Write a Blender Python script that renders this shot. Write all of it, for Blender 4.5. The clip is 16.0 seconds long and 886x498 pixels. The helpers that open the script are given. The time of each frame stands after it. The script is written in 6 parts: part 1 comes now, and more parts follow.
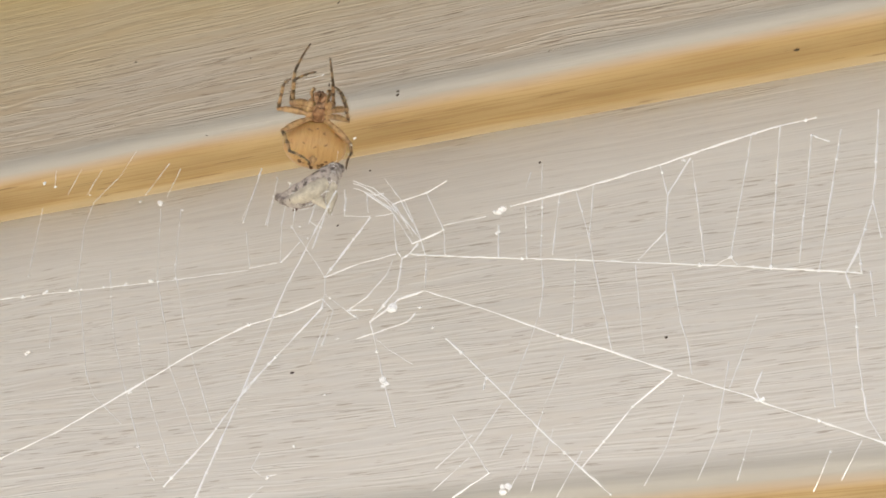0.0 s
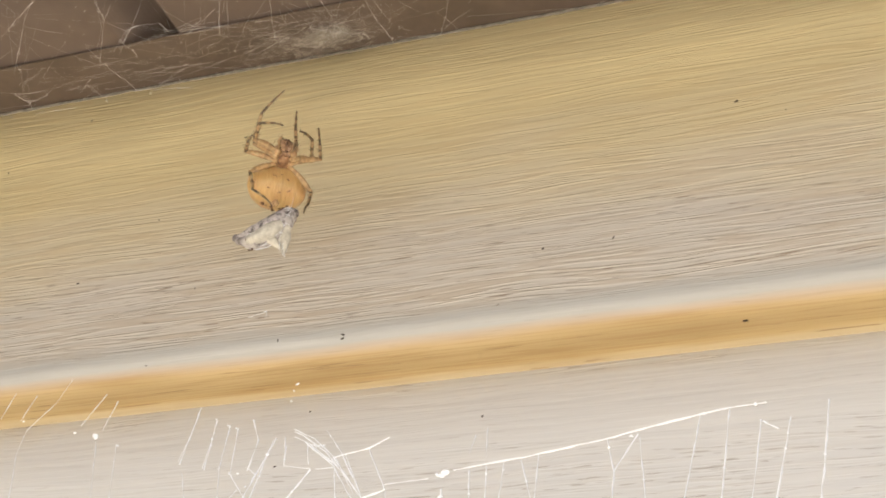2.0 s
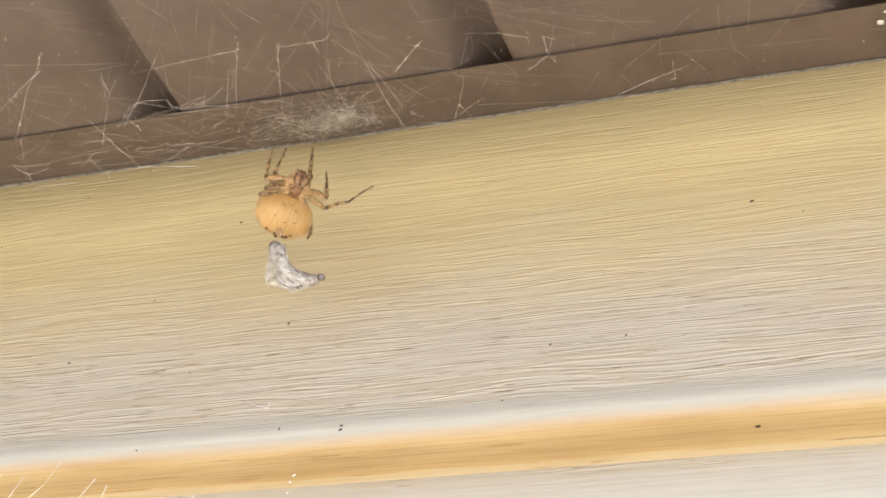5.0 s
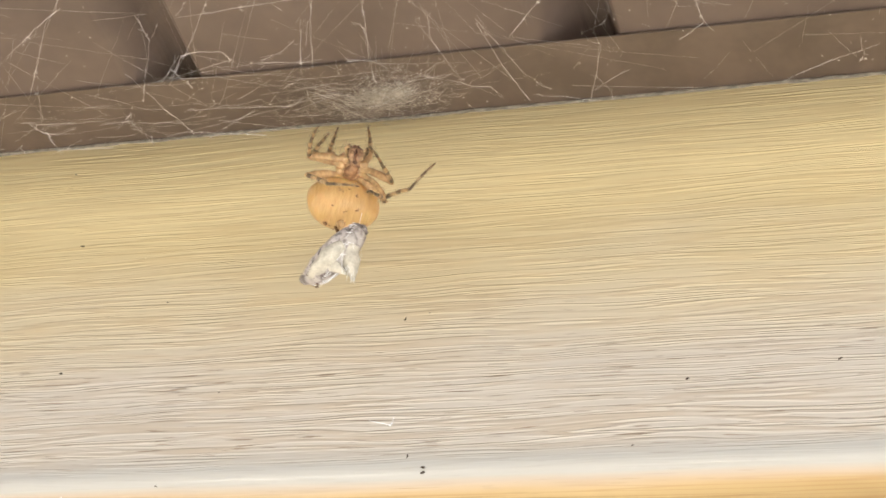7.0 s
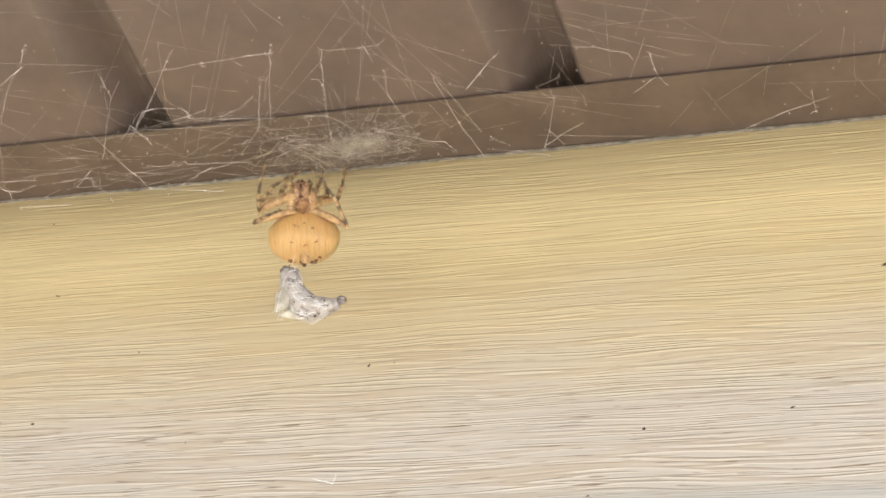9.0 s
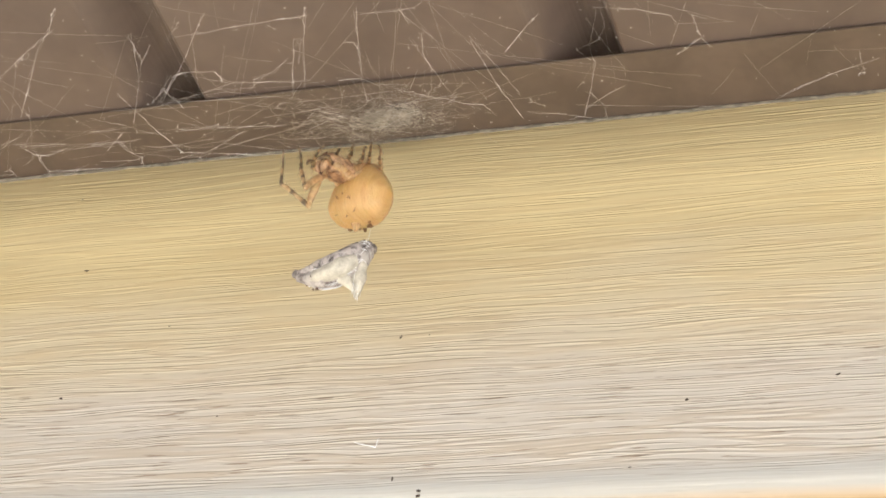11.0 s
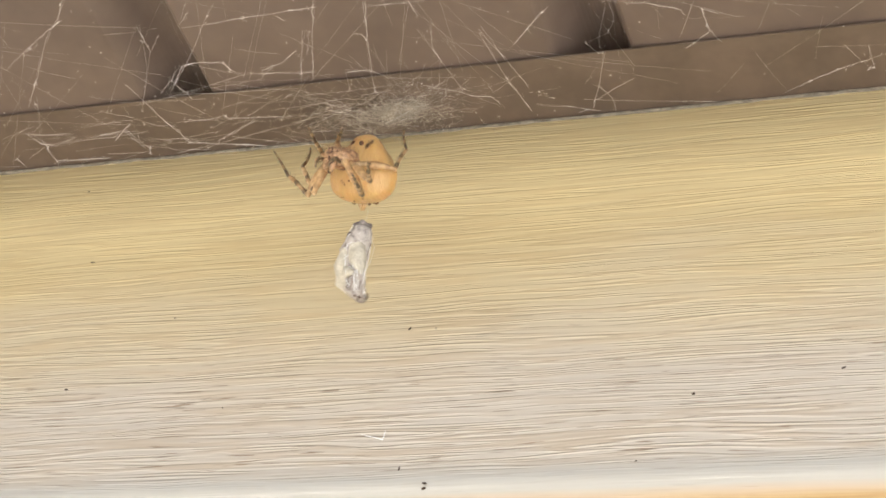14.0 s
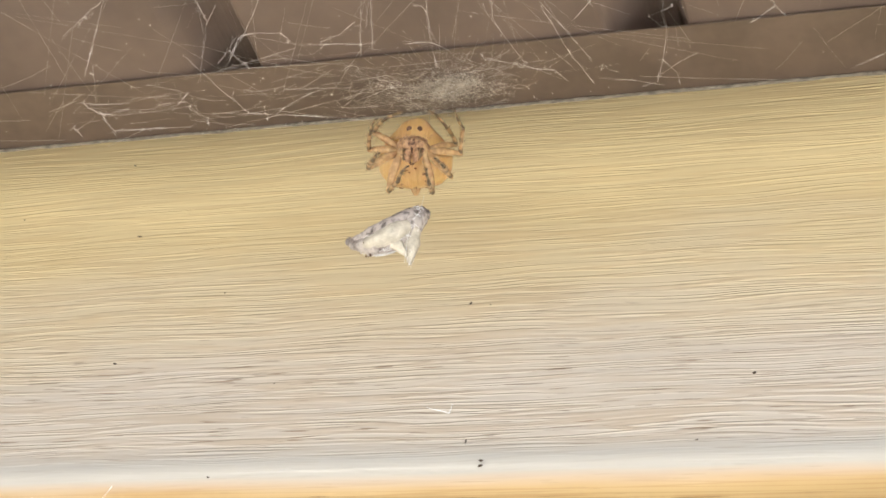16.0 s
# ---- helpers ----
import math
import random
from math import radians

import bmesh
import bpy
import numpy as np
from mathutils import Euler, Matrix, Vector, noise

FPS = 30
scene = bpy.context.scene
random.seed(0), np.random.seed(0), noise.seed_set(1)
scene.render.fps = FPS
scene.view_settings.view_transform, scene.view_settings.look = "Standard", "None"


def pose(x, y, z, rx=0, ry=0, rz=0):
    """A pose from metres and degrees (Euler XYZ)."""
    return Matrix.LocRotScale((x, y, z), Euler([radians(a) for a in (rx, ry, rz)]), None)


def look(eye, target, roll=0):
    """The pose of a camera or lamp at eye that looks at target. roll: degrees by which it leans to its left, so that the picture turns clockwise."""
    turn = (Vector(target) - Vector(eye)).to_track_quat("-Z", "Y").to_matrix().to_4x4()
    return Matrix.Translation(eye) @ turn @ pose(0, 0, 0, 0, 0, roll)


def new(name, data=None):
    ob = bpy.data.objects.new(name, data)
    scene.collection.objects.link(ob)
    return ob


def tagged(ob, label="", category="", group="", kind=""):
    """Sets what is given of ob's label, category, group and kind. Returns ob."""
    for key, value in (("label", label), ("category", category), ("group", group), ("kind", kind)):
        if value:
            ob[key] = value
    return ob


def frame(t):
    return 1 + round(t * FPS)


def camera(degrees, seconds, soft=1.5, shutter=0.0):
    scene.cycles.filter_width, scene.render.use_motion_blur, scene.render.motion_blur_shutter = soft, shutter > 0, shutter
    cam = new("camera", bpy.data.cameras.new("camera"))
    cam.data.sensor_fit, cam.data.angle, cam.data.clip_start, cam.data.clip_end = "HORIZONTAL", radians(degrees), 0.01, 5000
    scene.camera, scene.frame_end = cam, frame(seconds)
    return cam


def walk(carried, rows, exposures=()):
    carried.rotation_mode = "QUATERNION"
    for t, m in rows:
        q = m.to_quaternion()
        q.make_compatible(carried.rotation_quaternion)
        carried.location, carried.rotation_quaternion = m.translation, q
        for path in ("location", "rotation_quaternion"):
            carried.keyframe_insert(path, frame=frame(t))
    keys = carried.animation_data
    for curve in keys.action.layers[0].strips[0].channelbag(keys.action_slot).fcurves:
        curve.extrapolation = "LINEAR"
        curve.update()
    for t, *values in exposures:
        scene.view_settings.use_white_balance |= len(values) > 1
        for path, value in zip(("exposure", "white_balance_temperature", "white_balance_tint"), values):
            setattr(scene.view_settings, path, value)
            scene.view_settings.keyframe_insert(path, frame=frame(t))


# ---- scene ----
cam = camera(23.30, 16.0, soft=1.7, shutter=0.2)


def aimed(x, y, z, yaw, pitch, roll):
    """The camera's pose from its place and its yaw (to the left of +y), pitch (up) and lean, in degrees."""
    a, b = radians(yaw), radians(pitch)
    way = Vector((-math.sin(a) * math.cos(b), math.cos(a) * math.cos(b), math.sin(b)))
    return look((x, y, z), Vector((x, y, z)) + way, roll)


# Seconds, place, yaw, pitch, lean.
PATH = [
    (0, 0.3167, -0.3853, -0.2957, 31.14, 30.19, 7.95),
    (0.5, 0.3141, -0.3889, -0.2905, 31.02, 31.18, 8.30),
    (1, 0.3189, -0.3948, -0.2813, 30.37, 33.20, 8.51),
    (1.5, 0.3194, -0.3967, -0.2817, 29.79, 34.23, 9.37),
    (2, 0.3124, -0.3953, -0.2781, 29.48, 34.96, 10.03),
    (2.5, 0.3111, -0.3968, -0.2729, 29.38, 36.40, 10.91),
    (3, 0.3119, -0.3984, -0.2737, 29.42, 37.38, 11.52),
    (3.5, 0.3107, -0.3950, -0.2704, 29.24, 36.88, 11.69),
    (4, 0.3108, -0.3927, -0.2706, 29.31, 37.19, 11.68),
    (4.5, 0.3105, -0.3942, -0.2714, 29.60, 37.05, 11.82),
    (4.7, 0.3095, -0.3930, -0.2739, 29.68, 37.21, 11.96),
    (6.8, 0.2068, -0.3385, -0.2245, 23.78, 38.92, 11.33),
    (7, 0.2101, -0.3356, -0.2240, 23.78, 39.10, 11.43),
    (7.5, 0.2156, -0.3383, -0.2236, 23.58, 39.50, 11.25),
    (8, 0.2215, -0.3401, -0.2221, 24.05, 39.94, 11.49),
    (8.2, 0.2247, -0.3395, -0.2198, 24.42, 39.79, 11.64),
    (10.3, 0.2269, -0.3342, -0.2215, 25.78, 39.31, 12.42),
    (10.5, 0.2249, -0.3308, -0.2222, 26.02, 39.43, 12.67),
    (11, 0.2200, -0.3265, -0.2207, 26.05, 39.66, 12.56),
    (11.5, 0.2201, -0.3265, -0.2226, 25.97, 39.95, 12.60),
    (12, 0.2203, -0.3264, -0.2221, 25.91, 39.86, 12.56),
    (12.5, 0.2198, -0.3235, -0.2221, 25.90, 39.82, 12.70),
    (13, 0.2195, -0.3256, -0.2215, 26.22, 40.00, 13.00),
    (13.5, 0.2197, -0.3261, -0.2217, 26.19, 39.68, 13.03),
    (14, 0.2188, -0.3252, -0.2221, 26.15, 39.72, 13.02),
    (14.5, 0.2151, -0.3233, -0.2220, 26.28, 39.50, 13.35),
    (15, 0.2138, -0.3223, -0.2221, 26.48, 39.65, 13.60),
    (15.5, 0.2100, -0.3256, -0.2230, 26.47, 39.58, 13.67),
    (16, 0.2085, -0.3227, -0.2230, 26.43, 39.41, 13.76),
]
EXPOSURES = [(0, 0.54, 6750, 10), (1.0, 0.71, 6800, 11), (2.0, 0.85, 6700, 11), (2.5, 0.93, 6750, 11), (3.0, 1.10, 6750, 11), (3.5, 1.24, 6600, 10), (4.0, 1.11, 6600, 10), (4.7, 1.14, 6500, 10),
             (6.8, 1.27, 6350, 10), (14, 1.24, 6300, 10), (14.5, 1.19, 6300, 11), (15, 1.15, 6350, 12), (15.5, 1.21, 6300, 11), (16, 1.25, 6250, 10)]
walk(cam, [(t, aimed(*row)) for t, *row in PATH], EXPOSURES)

# ---- light ----
SUN_AZIMUTH, SUN_HEIGHT = radians(232), radians(52)
world = bpy.data.worlds.new("world")
scene.world = world
world.use_nodes = True
wn = world.node_tree.nodes
sky = wn.new("ShaderNodeTexSky")
sky.sky_type, sky.sun_disc = "NISHITA", False
sky.sun_elevation, sky.sun_rotation = SUN_HEIGHT, SUN_AZIMUTH
sky.dust_density = 4.0
wn["Background"].inputs["Strength"].default_value = 0.10
world.node_tree.links.new(sky.outputs["Color"], wn["Background"].inputs["Color"])
sun = new("sun", bpy.data.lights.new("sun", "SUN"))
sun.data.energy, sun.data.angle, sun.data.color = 5.0, radians(0.5), (1.0, 0.95, 0.86)
to_sun = Vector((math.sin(SUN_AZIMUTH) * math.cos(SUN_HEIGHT), math.cos(SUN_AZIMUTH) * math.cos(SUN_HEIGHT), math.sin(SUN_HEIGHT)))
sun.matrix_world = look((2, -6, 6), Vector((2, -6, 6)) - to_sun)

# ---- measures, in metres ----
SOFFIT_Z = 0.1171      # underside of the trim at the wall's head
TRIM_Y = -0.0179      # front edge of that trim
BUTT = 0.0163         # how far a board's lower edge stands out
EXPOSED = 0.1138      # height of one board
GROUND_Z = -2.35
EAVES = 0.17           # how far the soffit stands out
MM = 0.001
RIB = 0.1016          # from groove to groove in the soffit


# ---- materials ----
def material(name, rough=0.6, metal=0.0):
    m = bpy.data.materials.new(name)
    m.use_nodes = True
    b = m.node_tree.nodes["Principled BSDF"]
    b.inputs["Roughness"].default_value, b.inputs["Metallic"].default_value = rough, metal
    return m, m.node_tree.nodes, m.node_tree.links, b


def node(nodes, links, kind, **wired):
    """A node with its inputs set or wired by name; a key that begins with p_ sets a property."""
    n = nodes.new(kind)
    for key, value in wired.items():
        if key == "p_operation":
            n.operation = value
        elif key == "p_blend":
            n.data_type, n.blend_type = "RGBA", value
        else:
            socket = n.inputs[int(key[1:])] if key[1:].isdigit() else n.inputs[key]
            if isinstance(value, bpy.types.NodeSocket):
                links.new(value, socket)
            else:
                socket.default_value = value
    return n


def ramp(nodes, links, value, stops):
    r = nodes.new("ShaderNodeValToRGB")
    links.new(value, r.inputs["Fac"])
    while len(r.color_ramp.elements) < len(stops):
        r.color_ramp.elements.new(0.5)
    for e, (at, c) in zip(r.color_ramp.elements, stops):
        e.position = at
        e.color = (c, c, c, 1) if isinstance(c, (int, float)) else (*c, 1)
    return r.outputs["Color"]


def mixed(nodes, links, fac, a, b, blend="MIX"):
    n = nodes.new("ShaderNodeMix")
    n.data_type, n.blend_type = "RGBA", blend
    for i, v in ((0, fac), (6, a), (7, b)):
        if isinstance(v, bpy.types.NodeSocket):
            links.new(v, n.inputs[i])
        else:
            n.inputs[i].default_value = v if i == 0 else (*v, 1)
    return n.outputs[2]


def stretched(nodes, links, scale, offset=None):
    tc = nodes.new("ShaderNodeTexCoord")
    mp = nodes.new("ShaderNodeMapping")
    mp.inputs["Scale"].default_value = scale
    links.new(tc.outputs["Object"], mp.inputs["Vector"])
    if offset is not None:
        links.new(offset, mp.inputs["Location"])
    return mp.outputs["Vector"]


def siding_material():
    """Cream embossed siding: long wavy grain creases with dirt and painted shading, faint blotches."""
    m, n, k, b = material("siding", 0.5)
    tc = n.new("ShaderNodeTexCoord")
    sway = node(n, k, "ShaderNodeTexNoise", Vector=stretched(n, k, (14, 14, 60)), Scale=1.0, Detail=2.0)
    bent = node(n, k, "ShaderNodeVectorMath", p_operation="MULTIPLY_ADD", _0=sway.outputs["Color"], _1=(0, 0, 0.0050), _2=tc.outputs["Object"])
    info = n.new("ShaderNodeObjectInfo")
    apart = node(n, k, "ShaderNodeMath", p_operation="MULTIPLY", _0=info.outputs["Random"], _1=3.7)
    shift = node(n, k, "ShaderNodeCombineXYZ", X=apart.outputs[0])
    moved = node(n, k, "ShaderNodeVectorMath", p_operation="ADD", _0=bent.outputs[0], _1=shift.outputs[0])
    broad = node(n, k, "ShaderNodeMapping", Vector=moved.outputs[0], Scale=(20, 60, 420))
    swell = node(n, k, "ShaderNodeTexNoise", Vector=broad.outputs[0], Scale=1.0, Detail=2.0)
    patch = node(n, k, "ShaderNodeTexNoise", Vector=stretched(n, k, (16, 16, 45)), Scale=1.0, Detail=3.0)

    def contours(scale, lift, width, detail=1.0):
        """Long lines that part and meet again, as embossed grain does, moved up by lift."""
        at = node(n, k, "ShaderNodeMapping", Vector=moved.outputs[0], Scale=scale, Location=(0, 0, lift * scale[2]))
        field = node(n, k, "ShaderNodeTexNoise", Vector=at.outputs[0], Scale=1.0, Detail=detail, Roughness=0.55)
        off = node(n, k, "ShaderNodeMath", p_operation="SUBTRACT", _0=field.outputs["Fac"], _1=0.5)
        gap = node(n, k, "ShaderNodeMath", p_operation="ABSOLUTE", _0=off.outputs[0])
        return ramp(n, k, gap.outputs[0], [(0.0, 1.0), (width * 0.45, 0.85), (width, 0.0)])

    def broken(scale, lo, hi):
        at = node(n, k, "ShaderNodeMapping", Vector=moved.outputs[0], Scale=scale)
        return ramp(n, k, node(n, k, "ShaderNodeTexNoise", Vector=at.outputs[0], Scale=1.0, Detail=2.0).outputs["Fac"], [(lo, 0.0), (hi, 1.0)])

    def times(a, c):
        return node(n, k, "ShaderNodeMath", p_operation="MULTIPLY", _0=a, _1=c).outputs[0]

    def most(a, c):
        return node(n, k, "ShaderNodeMath", p_operation="MAXIMUM", _0=a, _1=c).outputs[0]

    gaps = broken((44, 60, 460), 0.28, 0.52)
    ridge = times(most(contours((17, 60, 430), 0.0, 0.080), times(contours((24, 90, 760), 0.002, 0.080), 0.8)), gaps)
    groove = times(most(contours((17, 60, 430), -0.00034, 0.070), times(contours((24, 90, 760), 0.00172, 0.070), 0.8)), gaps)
    # Paint by height: grey-white to yellow cream, its top lightened to offset soffit shade.
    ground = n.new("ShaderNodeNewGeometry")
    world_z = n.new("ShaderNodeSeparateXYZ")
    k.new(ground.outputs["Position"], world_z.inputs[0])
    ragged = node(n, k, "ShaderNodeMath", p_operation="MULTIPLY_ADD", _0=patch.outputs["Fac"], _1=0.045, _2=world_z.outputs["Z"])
    by_height = node(n, k, "ShaderNodeMapRange", Value=ragged.outputs[0], _1=-0.06, _2=0.125, _3=0.0, _4=1.0)
    paint = ramp(n, k, by_height.outputs[0], [(0.0, GREY_WHITE), (0.41, GREY_WHITE), (0.47, GREY_CREAM), (0.58, GREY_CREAM), (0.86, CREAM), (1.0, CREAM_LIFTED)])
    worn = ramp(n, k, by_height.outputs[0], [(0.28, 0.6), (0.34, 0.16), (0.42, 0.16), (0.455, 1.0), (0.58, 0.9), (0.80, 0.10)])
    tone = ramp(n, k, swell.outputs["Fac"], [(0.3, 0.94), (0.7, 1.0)])
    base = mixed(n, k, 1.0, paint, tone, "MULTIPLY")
    # The rolled underside is coloured ochre.
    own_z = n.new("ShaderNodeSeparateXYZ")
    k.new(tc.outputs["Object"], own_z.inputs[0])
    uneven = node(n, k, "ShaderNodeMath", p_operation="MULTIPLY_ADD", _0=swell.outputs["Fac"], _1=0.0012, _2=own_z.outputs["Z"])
    ochre_mask = node(n, k, "ShaderNodeMapRange", Value=uneven.outputs[0], _1=0.0035, _2=0.0013, _3=0.0, _4=1.0)
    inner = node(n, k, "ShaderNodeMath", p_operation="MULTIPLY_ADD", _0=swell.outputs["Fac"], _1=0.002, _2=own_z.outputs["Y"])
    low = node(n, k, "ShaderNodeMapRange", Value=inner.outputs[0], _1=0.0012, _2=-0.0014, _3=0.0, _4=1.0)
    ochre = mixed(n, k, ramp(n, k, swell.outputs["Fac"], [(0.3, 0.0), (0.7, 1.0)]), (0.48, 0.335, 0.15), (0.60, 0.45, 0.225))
    # The lip is coloured darker to offset the ground light its curve catches.
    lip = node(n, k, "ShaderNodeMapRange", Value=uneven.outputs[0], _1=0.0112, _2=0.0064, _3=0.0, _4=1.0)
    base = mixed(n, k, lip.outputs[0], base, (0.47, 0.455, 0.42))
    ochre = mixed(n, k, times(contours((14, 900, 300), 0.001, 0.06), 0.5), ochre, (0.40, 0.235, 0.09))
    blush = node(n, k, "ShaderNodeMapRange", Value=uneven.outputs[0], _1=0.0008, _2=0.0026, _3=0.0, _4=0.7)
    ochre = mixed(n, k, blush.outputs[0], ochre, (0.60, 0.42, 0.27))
    base = mixed(n, k, ochre_mask.outputs[0], base, mixed(n, k, low.outputs[0], (0.54, 0.44, 0.28), ochre))
    tucked = node(n, k, "ShaderNodeMapRange", Value=uneven.outputs[0], _1=EXPOSED - 0.011, _2=EXPOSED - 0.001, _3=0.0, _4=1.0)
    lapped = node(n, k, "ShaderNodeMath", p_operation="LESS_THAN", _0=world_z.outputs["Z"], _1=0.05)
    hidden = node(n, k, "ShaderNodeMath", p_operation="MULTIPLY", _0=tucked.outputs[0], _1=lapped.outputs[0])
    base = mixed(n, k, hidden.outputs[0], base, (0.71, 0.70, 0.67))
    dash_at = node(n, k, "ShaderNodeMapping", Vector=moved.outputs[0], Scale=(110, 300, 2600))
    dashes = node(n, k, "ShaderNodeTexNoise", Vector=dash_at.outputs[0], Scale=1.0, Detail=1.0)
    dash = ramp(n, k, dashes.outputs["Fac"], [(0.665, 0.0), (0.705, 0.85)])
    above_lip = node(n, k, "ShaderNodeMapRange", Value=uneven.outputs[0], _1=0.0055, _2=0.0115, _3=0.12, _4=1.0)
    even = node(n, k, "ShaderNodeMath", p_operation="MULTIPLY", _0=ramp(n, k, by_height.outputs[0], [(0.25, 0.32), (0.33, 0.10), (0.42, 0.10), (0.47, 0.95), (0.66, 0.85), (0.92, 0.5)]), _1=above_lip.outputs[0]).outputs[0]
    rough_here = ramp(n, k, patch.outputs["Fac"], [(0.34, 0.72), (0.64, 1.0)])
    weathered = node(n, k, "ShaderNodeMath", p_operation="MULTIPLY", _0=rough_here, _1=even)
    # Relief light and shade put into the colour: ridges lightened, grooves darkened and dirtied.
    ridge_light = node(n, k, "ShaderNodeMath", p_operation="MULTIPLY", _0=ridge, _1=weathered.outputs[0])
    dirt_shade = node(n, k, "ShaderNodeMath", p_operation="MULTIPLY", _0=groove, _1=weathered.outputs[0])
    dashed = node(n, k, "ShaderNodeMath", p_operation="MULTIPLY", _0=dash, _1=node(n, k, "ShaderNodeMath", p_operation="MULTIPLY", _0=worn, _1=above_lip.outputs[0]).outputs[0])
    ridges_lit = mixed(n, k, ridge_light.outputs[0], base, mixed(n, k, 1.0, base, (1.30, 1.30, 1.30), "MULTIPLY"))
    creased = mixed(n, k, dirt_shade.outputs[0], ridges_lit, mixed(n, k, 1.0, ridges_lit, (0.70, 0.64, 0.56), "MULTIPLY"))
    stain = mixed(n, k, dashed.outputs[0], creased, (0.22, 0.145, 0.085))
    crack_at = node(n, k, "ShaderNodeMapping", Vector=moved.outputs[0], Scale=(42, 1500, 300))
    cracks = node(n, k, "ShaderNodeTexNoise", Vector=crack_at.outputs[0], Scale=1.0, Detail=2.0)
    crack = node(n, k, "ShaderNodeMath", p_operation="MULTIPLY", _0=ramp(n, k, cracks.outputs["Fac"], [(0.68, 0.0), (0.72, 0.7)]), _1=ochre_mask.outputs[0])
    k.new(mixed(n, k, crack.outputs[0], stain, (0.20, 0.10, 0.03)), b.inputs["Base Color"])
    carved = node(n, k, "ShaderNodeMath", p_operation="SUBTRACT", _0=ridge_light.outputs[0], _1=dirt_shade.outputs[0])
    relief = node(n, k, "ShaderNodeMath", p_operation="MULTIPLY_ADD", _0=carved.outputs[0], _1=0.8, _2=swell.outputs["Fac"])
    bump = node(n, k, "ShaderNodeBump", Strength=1.0, Distance=0.00018, Height=relief.outputs[0])
    k.new(bump.outputs[0], b.inputs["Normal"])
    return m


def mottled(name, dark, light, scale, rough=0.6, bump=0.3, depth=0.0005, lo=0.35, hi=0.65, stretch=(1, 1, 1), detail=4.0, sheen=0.0, sss=0.0):
    """Two tones mixed by noise, with a finer noise as relief."""
    m, n, k, b = material(name, rough)
    at = stretched(n, k, stretch)
    a = node(n, k, "ShaderNodeTexNoise", Vector=at, Scale=scale, Detail=detail)
    f = node(n, k, "ShaderNodeTexNoise", Vector=at, Scale=scale * 6, Detail=3.0)
    both = node(n, k, "ShaderNodeMath", p_operation="MULTIPLY_ADD", _0=f.outputs["Fac"], _1=0.35, _2=a.outputs["Fac"])
    k.new(mixed(n, k, ramp(n, k, both.outputs[0], [(lo + 0.17, 0.0), (hi + 0.17, 1.0)]), dark, light), b.inputs["Base Color"])
    k.new(node(n, k, "ShaderNodeBump", Strength=bump, Distance=depth, Height=both.outputs[0]).outputs[0], b.inputs["Normal"])
    b.inputs["Sheen Weight"].default_value = sheen
    if sss:
        b.inputs["Subsurface Weight"].default_value = sss
        b.inputs["Subsurface Radius"].default_value = (0.003, 0.0014, 0.0006)
        b.inputs["Subsurface Scale"].default_value = 1.0
    return m


def leg_material(name="ringed_leg", strength=0.9, ring=0.0017, lo=0.52, hi=0.70, tones=((0.32, 0.205, 0.10), (0.54, 0.375, 0.205))):
    """Translucent amber leg, speckled brown, with dark rings along its length."""
    m, n, k, b = material(name, 0.42)
    tc = n.new("ShaderNodeTexCoord")
    wob = node(n, k, "ShaderNodeTexNoise", Vector=tc.outputs["Object"], Scale=1100.0, Detail=2.0)
    xyz = n.new("ShaderNodeSeparateXYZ")
    k.new(tc.outputs["Object"], xyz.inputs[0])
    at = node(n, k, "ShaderNodeMath", p_operation="MULTIPLY_ADD", _0=wob.outputs["Fac"], _1=0.0012, _2=xyz.outputs["X"])
    rings = node(n, k, "ShaderNodeMath", p_operation="PINGPONG", _0=at.outputs[0], _1=ring)
    dark = ramp(n, k, node(n, k, "ShaderNodeMath", p_operation="DIVIDE", _0=rings.outputs[0], _1=ring).outputs[0], [(lo, 0.0), (hi, 1.0)])
    patchy = ramp(n, k, wob.outputs["Fac"], [(0.38, 0.45), (0.55, 1.0)])
    speck = ramp(n, k, wob.outputs["Fac"], [(0.40, 0.0), (0.60, 1.0)])
    tone = mixed(n, k, speck, *tones)
    much = node(n, k, "ShaderNodeMath", p_operation="MULTIPLY", _0=dark, _1=strength).outputs[0]
    k.new(mixed(n, k, node(n, k, "ShaderNodeMath", p_operation="MULTIPLY", _0=much, _1=patchy).outputs[0], tone, (0.055, 0.036, 0.02)), b.inputs["Base Color"])
    b.inputs["Subsurface Weight"].default_value = 0.15
    b.inputs["Subsurface Radius"].default_value = (0.0012, 0.0006, 0.0003)
    return m


# The last tone is cream lightened to offset the shade under the soffit.
CREAM, GREY_CREAM, GREY_WHITE, CREAM_LIFTED = (0.70, 0.59, 0.35), (0.62, 0.57, 0.495), (0.72, 0.708, 0.68), (0.84, 0.715, 0.415)
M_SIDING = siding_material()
M_TRIM = mottled("brown_trim", (0.108, 0.079, 0.060), (0.142, 0.104, 0.080), 60, 0.45, 0.1)
M_SOFFIT = mottled("brown_soffit", (0.120, 0.088, 0.072), (0.152, 0.113, 0.092), 35, 0.45, 0.1)
M_ROOF = mottled("shingle", (0.05, 0.045, 0.04), (0.11, 0.10, 0.09), 40, 0.9)
M_GROUND = mottled("dry_ground", (0.335, 0.312, 0.263), (0.425, 0.40, 0.35), 1.4, 0.95, 0.4, 0.02)
M_WHITEWASH = mottled("white_paint", (0.70, 0.71, 0.72), (0.77, 0.78, 0.79), 3.0, 0.8)
M_SILK = mottled("silk", (0.92, 0.945, 0.97), (0.95, 0.97, 1.0), 400, 0.3, 0.0, sheen=1.0)
